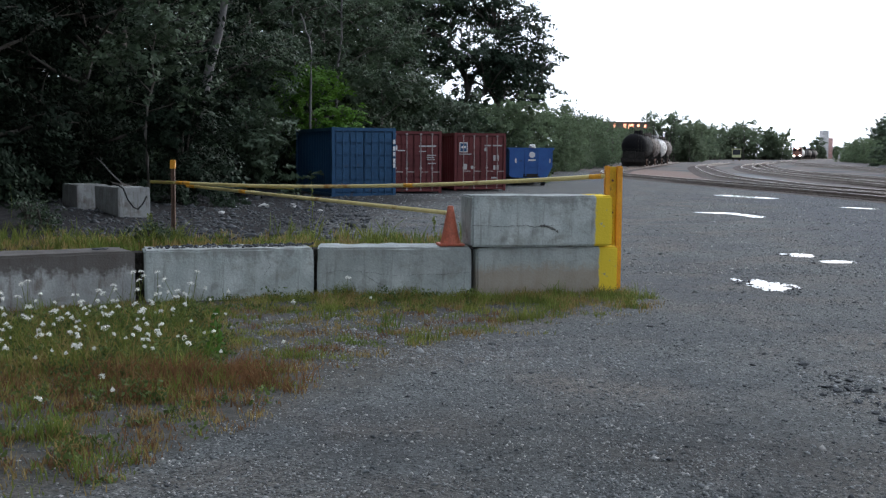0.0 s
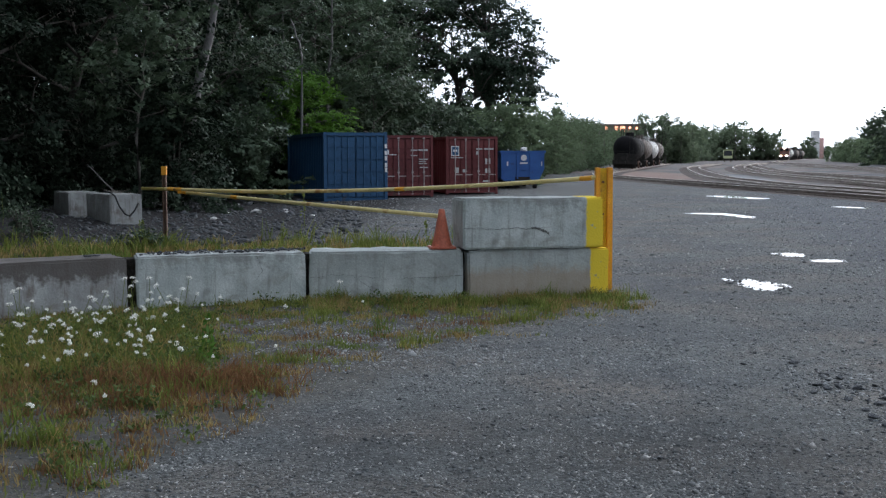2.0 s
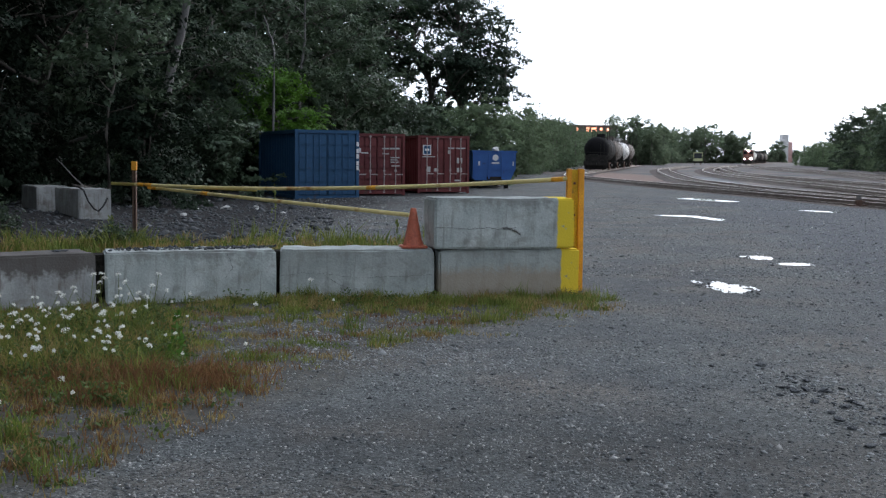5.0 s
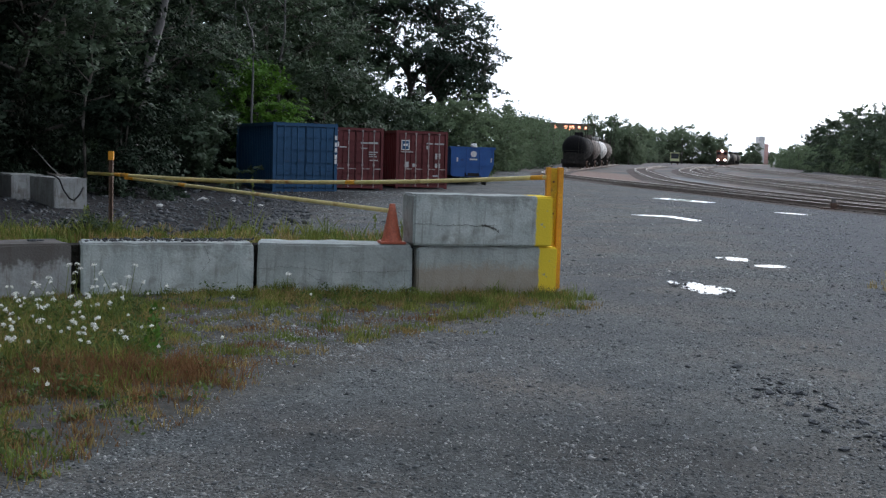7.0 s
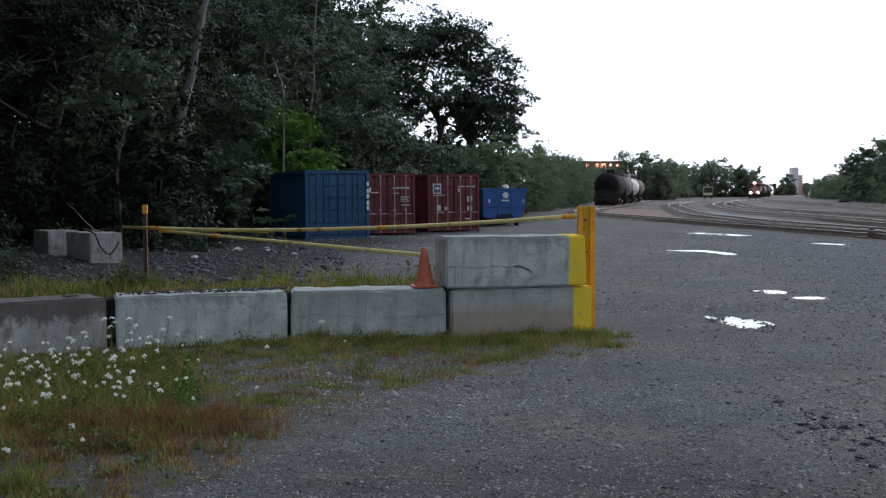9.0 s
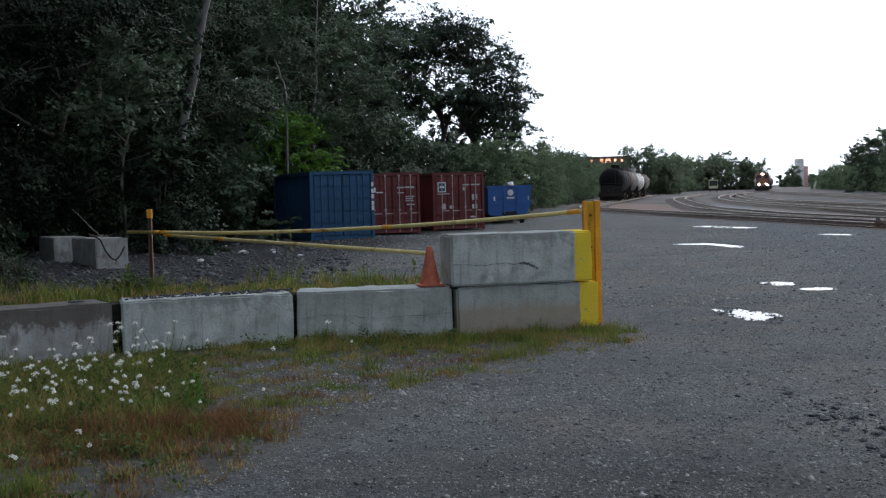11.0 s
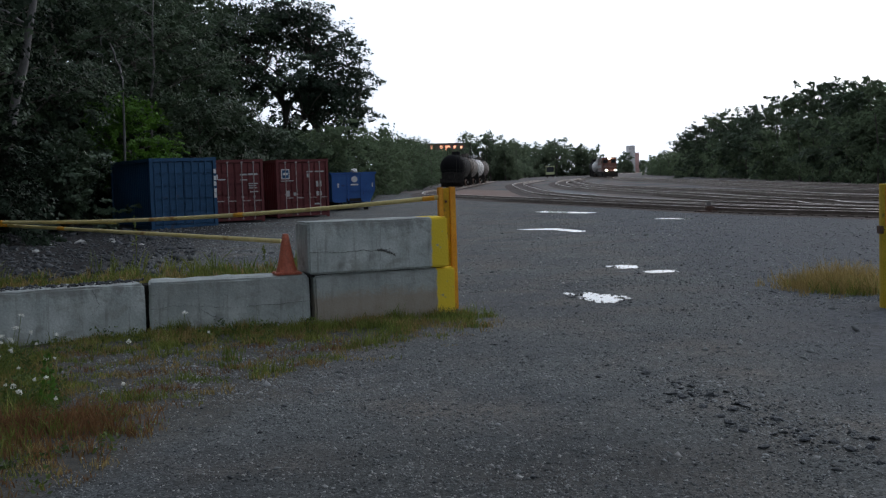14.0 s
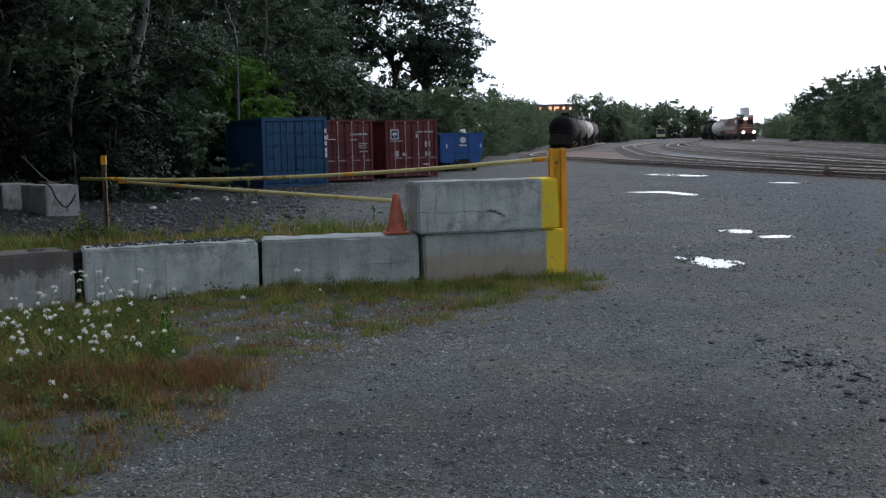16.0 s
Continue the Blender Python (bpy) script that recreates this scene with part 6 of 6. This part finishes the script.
def flower_kinds():
    """White lace umbels on thin stems, in a few sizes."""
    kinds = []
    for k in range(5):
        nr = np.random.default_rng(50 + k)
        rng = random.Random(50 + k)
        h = (0.15, 0.20, 0.25, 0.32, 0.44)[k]
        g = thing("wild_flower", pose(0, 0, 0), "white lace wild flower on a thin green stem", "flower", "white wild flowers")
        bm = bmesh.new()
        bend = Vector((rng.uniform(-0.1, 0.1), rng.uniform(-0.1, 0.1), h))
        tube(bm, [(0, 0, -0.01), bend * 0.5 + Vector((0.01, 0, 0)), bend], [0.004, 0.003, 0.0025], 4)
        for s in (0.3, 0.5, 0.65):
            p = bend * s
            a = rng.uniform(0, 6.28)
            tube(bm, [p, p + Vector((math.cos(a) * 0.06, math.sin(a) * 0.06, 0.05))], [0.002, 0.001], 3)
        part("stem", bm, GRASS, g)
        r = (0.012, 0.024, 0.016, 0.021, 0.032)[k]
        n = 60
        a, q = nr.uniform(0, 6.28, n), np.sqrt(nr.random(n)) * r
        c = np.stack([bend.x + np.cos(a) * q, bend.y + np.sin(a) * q, bend.z + 0.02 - 0.6 * (q / r) ** 2 * r + nr.normal(0, 0.005, n)], 1)
        quads("flower_head", leaf_quads(c, 0.014, nr, 0.0), PETAL, g, "flat white flower head")
        kinds.append(g)
    return kinds


def plant_flowers():
    rng = random.Random(9)
    kinds = flower_kinds()
    spots = []
    while len(spots) < 215:
        x, y = rng.uniform(-4.9, -1.3), rng.uniform(7.6, 11.4)
        if y > wall_line(x) - 0.7 or rng.random() > flower_zone(x, y) * (1.0 if x < -2.2 else 0.35):
            continue
        spots.append((x, y))
    spots += [(-1.95, 6.9), (-2.25, 7.3), (-1.2, 8.9), (-1.35, 10.3), (-1.1, 10.9), (-0.9, 11.6), (-2.5, 6.6)]
    for k, (x, y) in enumerate(spots):
        m = pose(x, y, 0, rng.uniform(-34, 34), rng.uniform(-34, 34), rng.uniform(0, 360))
        if k < len(kinds):
            kinds[k].matrix_basis = m
        else:
            copy_thing(kinds[k % len(kinds)], m)


plant_flowers()


def tall_weeds():
    """Single upright weeds that stand out over the grass."""
    for k, (x, y, h, mat) in enumerate(((-1.83, 8.9, 0.42, LEAF_BRIGHT), (-2.98, 20.6, 1.15, GRASS), (-0.75, 20.9, 0.5, GRASS), (-5.9, 20.4, 0.55, GRASS), (-6.1, 20.9, 0.5, GRASS), (-10.6, 25.2, 0.9, LEAF_MID))):
        nr = np.random.default_rng(400 + k)
        g = thing("tall_weed", pose(x, y, 0), "single upright green weed with narrow leaves", "weed", "tall weeds")
        part("stem", tube(bmesh.new(), [(0, 0, -0.01), (0.02, 0.01, h * 0.5), (0.0, 0.0, h)], [0.007, 0.006, 0.003], 5), GRASS, g)
        n = 46
        z = nr.uniform(0.12, 1.0, n) * h
        a = nr.uniform(0, 6.28, n)
        r = 0.07 * (1.15 - z / h)
        quads("leaves", leaf_quads(np.stack([np.cos(a) * r, np.sin(a) * r, z], 1), 0.055, nr, 0.2), mat, g)


tall_weeds()


def chips(name, n, place, size, material, label, seed, kind="stuff"):
    """Loose broken stones, each a squashed, skewed octahedron, in one mesh."""
    nr = np.random.default_rng(seed)
    base = np.array([(1, 0, 0), (0, 1, 0), (-1, 0, 0), (0, -1, 0), (0, 0, 1), (0, 0, -1.0)])
    tri = np.array([(0, 1, 4), (1, 2, 4), (2, 3, 4), (3, 0, 4), (1, 0, 5), (2, 1, 5), (3, 2, 5), (0, 3, 5)])
    p = np.array([place(nr) for _ in range(n)])
    s = size(nr, n)
    v = base[None] * nr.uniform(0.55, 1.25, (n, 6, 1)) * (s[:, None, None] * nr.uniform(0.6, 1.2, (n, 1, 3)) * np.array((1, 0.85, 0.55)))
    a = nr.uniform(0, 6.28, n)
    t = nr.normal(0, 0.25, n)
    x = v[..., 0] * np.cos(a)[:, None] - v[..., 1] * np.sin(a)[:, None]
    y = v[..., 0] * np.sin(a)[:, None] + v[..., 1] * np.cos(a)[:, None]
    z = v[..., 2] + x * t[:, None]
    w = np.stack([x, y, z], -1) + p[:, None]
    me = bpy.data.meshes.new(name)
    faces = (tri[None] + 6 * np.arange(n)[:, None, None]).reshape(-1, 3)
    me.vertices.add(6 * n)
    me.vertices.foreach_set("co", w.astype(np.float32).ravel())
    me.loops.add(len(faces) * 3)
    me.loops.foreach_set("vertex_index", faces.astype(np.int32).ravel())
    me.polygons.add(len(faces))
    me.polygons.foreach_set("loop_start", np.arange(0, len(faces) * 3, 3, dtype=np.int32))
    me.update(calc_edges=True)
    me.materials.append(material)
    return tagged(new(name, me), label, "gravel", kind=kind)


def near_spot(nr):
    y = 4.6 + 13 * nr.random() ** 1.6
    x = nr.uniform(-0.46, 0.5) * y + 0.3
    if x > -6.7 and x < 1.95 and 0 < y - wall_line(x) < 0.62:
        y -= 0.8
    if in_weeds(x, y) > 0.4 and nr.random() < 0.7:
        x += 3.2
    return (x, y, 0.0)


chips("gravel", 60000, near_spot, lambda nr, n: np.exp(nr.normal(-4.85, 0.48, n)), STONE, "small grey crushed stones lying over the yard", 11)
chips("gravel", 3000, near_spot, lambda nr, n: np.exp(nr.normal(-4.3, 0.35, n)), STONE, "thumb-sized grey stones lying over the yard", 17)
chips("gravel", 15000, near_spot, lambda nr, n: np.exp(nr.normal(-4.75, 0.42, n)), STONE_PALE, "small pale stones strewn over the yard", 16)

chips("gravel", 6000, near_spot, lambda nr, n: np.exp(nr.normal(-4.6, 0.4, n)), STONE_DARK, "dark broken stones mixed into the gravel", 18)


def right_spot(nr):
    y = nr.uniform(9.0, 22.0)
    return (nr.uniform(0.18, 0.5) * y + 0.3, y, 0.0)


chips("gravel", 2600, right_spot, lambda nr, n: np.exp(nr.normal(-4.0, 0.4, n)), STONE, "loose grey stones strewn towards the bollard", 19)


def coarse_spot(nr):
    y = 13.0 + 32 * nr.random() ** 1.3
    return (5.6 + 0.2 * (y - 13) + nr.normal(0.10, 0.13) * y, y, 0.0)


def far_spot(nr):
    y = 16.0 + 34 * nr.random() ** 1.4
    return (nr.uniform(-0.05, 0.36) * y + 0.6, y, 0.0)


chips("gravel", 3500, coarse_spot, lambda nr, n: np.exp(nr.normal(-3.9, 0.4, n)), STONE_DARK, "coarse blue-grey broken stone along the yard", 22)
chips("gravel", 11000, coarse_spot, lambda nr, n: np.exp(nr.normal(-3.95, 0.4, n)), STONE, "coarse grey broken stone along the yard", 23)
chips("gravel", 12000, far_spot, lambda nr, n: np.exp(nr.normal(-4.0, 0.4, n)), STONE, "grey crushed stones strewn over the yard", 24)
chips("gravel", 3000, far_spot, lambda nr, n: np.exp(nr.normal(-4.1, 0.4, n)), STONE_PALE, "pale stones strewn over the yard", 25)


def shore_spot(nr):
    k = int(nr.integers(0, len(POOL) - 1))
    f = nr.random()
    x, y, w = (POOL[k][c] + (POOL[k + 1][c] - POOL[k][c]) * f for c in range(3))
    return (x + nr.normal(0, 0.03), y + (w + 0.05) * nr.choice((-1, 1)) * nr.uniform(0.35, 1.3), 0.004)


chips("gravel", 260, shore_spot, lambda nr, n: np.exp(nr.normal(-4.4, 0.4, n)), STONE_DARK, "wet stones standing out of the shallow puddle", 26)


def drift_spot(nr):
    f = nr.random()
    return (2.95 + 0.5 * f + nr.normal(0, 0.30), 8.9 - 3.0 * f + nr.normal(0, 0.4), 0.0)


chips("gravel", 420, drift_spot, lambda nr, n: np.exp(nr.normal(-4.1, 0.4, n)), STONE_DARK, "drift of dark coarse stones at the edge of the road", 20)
chips("gravel", 900, drift_spot, lambda nr, n: np.exp(nr.normal(-4.2, 0.35, n)), STONE, "drift of grey coarse stones at the edge of the road", 21)


def rough_spot(nr):
    k = nr.integers(0, 4)
    c = ((-0.6, 9.4, 1.0, 0.6), (0.7, 9.3, 0.9, 0.5), (2.7, 8.3, 0.7, 1.2), (-1.0, 10.9, 0.8, 0.5))[k]
    return (nr.normal(c[0], c[2]), nr.normal(c[1], c[3]), 0.0)


chips("gravel", 5200, rough_spot, lambda nr, n: np.exp(nr.normal(-4.3, 0.4, n)), STONE, "coarser grey crushed stones in loose drifts", 12)


def bank_spot(nr):
    y = nr.uniform(21.5, 42)
    x = nr.uniform(-0.40, -0.10) * y
    return (x, y, lumps(x, y))


chips("rubble", 1300, bank_spot, lambda nr, n: np.exp(nr.normal(-3.4, 0.5, n)), STONE, "pale broken stones on the dark bank", 15)
chips("rubble", 4200, bank_spot, lambda nr, n: np.exp(nr.normal(-2.95, 0.55, n)), STONE_DARK, "dark broken rubble on the bank below the wood", 13)


def edge_spot(nr):
    y = nr.uniform(16, 46)
    x = nr.uniform(-0.13, 0.06) * y - 0.5
    return (x, y, lumps(x, y))


chips("gravel", 7000, edge_spot, lambda nr, n: np.exp(nr.normal(-3.9, 0.45, n)), STONE, "loose grey stones between the bank and the road", 27)
chips("gravel", 3500, edge_spot, lambda nr, n: np.exp(nr.normal(-3.8, 0.5, n)), STONE_DARK, "loose dark stones between the bank and the road", 28)


def top_spot(nr):
    f = nr.random()
    x = -3.4 + 1.7 * f
    return (x - 0.08, 12.33 + 0.62 * f + 0.12 + nr.uniform(0, 0.4), 0.585)


chips("rubble", 420, top_spot, lambda nr, n: np.exp(nr.normal(-4.0, 0.5, n)), STONE_DARK, "broken stones lying on top of the wall", 14)


def lone_stones():
    """Dark broken stones that stand out singly, from five shared shapes."""
    rng = random.Random(31)
    shapes = []
    for k in range(5):
        bm = bmesh.new()
        bmesh.ops.create_icosphere(bm, subdivisions=1, radius=1.0)
        for v in bm.verts:
            v.co *= rng.uniform(0.65, 1.15)
            v.co.z *= 0.45
        me = bpy.data.meshes.new("stone")
        bm.to_mesh(me)
        bm.free()
        me.materials.append(STONE_DARK)
        shapes.append(me)
    spots = []
    for _ in range(75):
        f = rng.random()
        spots.append((2.85 + 0.5 * f + rng.gauss(0, 0.24), 8.9 - 2.9 * f + rng.gauss(0, 0.3), 0.012 + 0.036 * rng.random() ** 2))
    for _ in range(45):
        y = rng.uniform(6, 15)
        spots.append((rng.uniform(-0.02, 0.42) * y, y, 0.008 + 0.022 * rng.random() ** 2))
    for k, (x, y, s) in enumerate(spots):
        ob = new("stone", shapes[k % 5])
        ob.matrix_basis = pose(x, y, s * 0.25, rng.uniform(-15, 15), rng.uniform(-15, 15), rng.uniform(0, 360)) @ Matrix.Diagonal((s * 1.2, s, s, 1))
        tagged(ob, "dark angular broken stone lying on gravel", "stone", "loose dark stones")
    for x, y, s in ((-3.95, 12.15, 0.05), (-3.88, 12.2, 0.035)):
        ob = new("stone", shapes[0])
        ob.matrix_basis = pose(x, y, 0.60) @ Matrix.Diagonal((s * 1.4, s, s, 1))
        tagged(ob, "small stone lying on top of the concrete wall", "stone", "stones on the wall")
    for k, (x, y, s) in enumerate(((-8.0, 37.4, 0.13), (-6.65, 34.1, 0.17), (-5.7, 34.15, 0.10), (-7.0, 30.2, 0.12), (-6.1, 36.0, 0.08), (-7.3, 33.0, 0.07), (-4.6, 32.0, 0.09))):
        me = shapes[k % 5].copy()
        me.materials.clear()
        me.materials.append(STONE_WHITE)
        ob = new("stone", me)
        ob.matrix_basis = pose(x, y, lumps(x, y) + s * 0.2, 0, 0, 40 * k) @ Matrix.Diagonal((s * 1.3, s, s, 1))
        tagged(ob, "pale broken stone lying on the dark bank", "stone", "pale stones on the bank")
    for k in range(22):
        y = rng.uniform(23, 34)
        x = -0.30 * y + rng.uniform(0.5, 5.5)
        s = rng.uniform(0.05, 0.11)
        ob = new("stone", shapes[k % 5])
        ob.data = shapes[k % 5]
        ob.matrix_basis = pose(x, y, lumps(x, y) + s * 0.2, 0, 0, rng.uniform(0, 360)) @ Matrix.Diagonal((s * 1.3, s, s, 1))
        tagged(ob, "broken stone among the rubble of the bank", "stone", "stones of the bank")


lone_stones()


def on_block(p):
    """The place of a point on the loose block, laid out round its first stand and moved with it."""
    c = Vector((0.43, -0.05, 1.67))
    return c + (Vector(p) - c) * 0.925


def cable():
    bm = bmesh.new()
    pts = [(-9.75, 29.55, 0.80), (-9.45, 29.15, 0.78), (-9.28, 29.02, 0.70), (-9.18, 29.05, 0.42), (-9.05, 29.10, 0.22), (-8.95, 29.16, 0.16), (-8.84, 29.24, 0.30), (-8.76, 29.32, 0.5)]
    line = [on_block(p) for p in pts]
    tube(bm, line, [0.02] * len(line), 6)
    tagged(finish(bm, "black_cable", BLACK, smooth=True), "black cable draped over the loose concrete block", "cable")


cable()


def dead_twigs():
    rng = random.Random(3)
    bm = bmesh.new()
    tube(bm, [on_block(p) for p in ((-10.7, 31.0, 1.50), (-10.4, 30.7, 1.32), (-10.0, 30.4, 1.0), (-9.6, 30.0, 0.77))], [0.008, 0.012, 0.016, 0.02], 5)
    tube(bm, [on_block(p) for p in ((-10.4, 30.7, 1.32), (-10.45, 30.6, 1.55))], [0.008, 0.003], 4)
    ob = finish(bm, "dead_branch", BARK_PALE)
    tagged(ob, "bare dead branch leaning on the loose concrete block", "branch")
    for k in range(9):
        x, y = rng.uniform(-10.1, -9.3), 0
        y = 30.2 + (-9.7 - x) * 0.9 + rng.uniform(-0.15, 0.2)
        a = rng.uniform(0, 6.28)
        bm = tube(bmesh.new(), [on_block(p) for p in ((x, y, 0.745), (x + 0.2 * math.cos(a), y + 0.2 * math.sin(a), 0.78), (x + 0.4 * math.cos(a), y + 0.4 * math.sin(a), 0.76 + rng.uniform(0, 0.1)))], [0.014, 0.01, 0.005], 5)
        tagged(finish(bm, "dead_twig", BARK), "short dead twig lying on the loose concrete block", "twig", "twigs on the loose block")


dead_twigs()


# ---- what moves ----
def motions():
    line = smooth_line(TRAIN_LINE, 0.5)
    dist = [0.0]
    for a, b in zip(line, line[1:]):
        dist.append(dist[-1] + (b - a).length)

    def on_line(s):
        k = int(np.clip(np.searchsorted(dist, s) - 1, 0, len(line) - 2))
        f = (s - dist[k]) / (dist[k + 1] - dist[k])
        return line[k].lerp(line[k + 1], f)

    start = min(range(len(line)), key=lambda k: (line[k] - Vector((105.5, 407, 0))).length)
    end = min(range(len(line)), key=lambda k: (line[k] - Vector((60.4, 212, 0))).length)
    s0, s1 = dist[start], dist[end]
    for ob, behind, length in TRAIN:
        rows = []
        for k in range(17):
            s = s0 + (s1 - s0) * k / 16 - behind
            a, b = on_line(s - length * 0.15), on_line(s - length * 0.85)
            d = (b - a).normalized()
            turn = math.degrees(math.atan2(d.y, d.x)) - 90
            c = on_line(s) if ob is LOCO else (a + b) / 2
            if ob is LOCO:
                c = a - d * length * 0.15
            rows.append((float(k), pose(c.x, c.y, 0.0, 0, 0, turn)))
        walk(ob, rows)


motions()
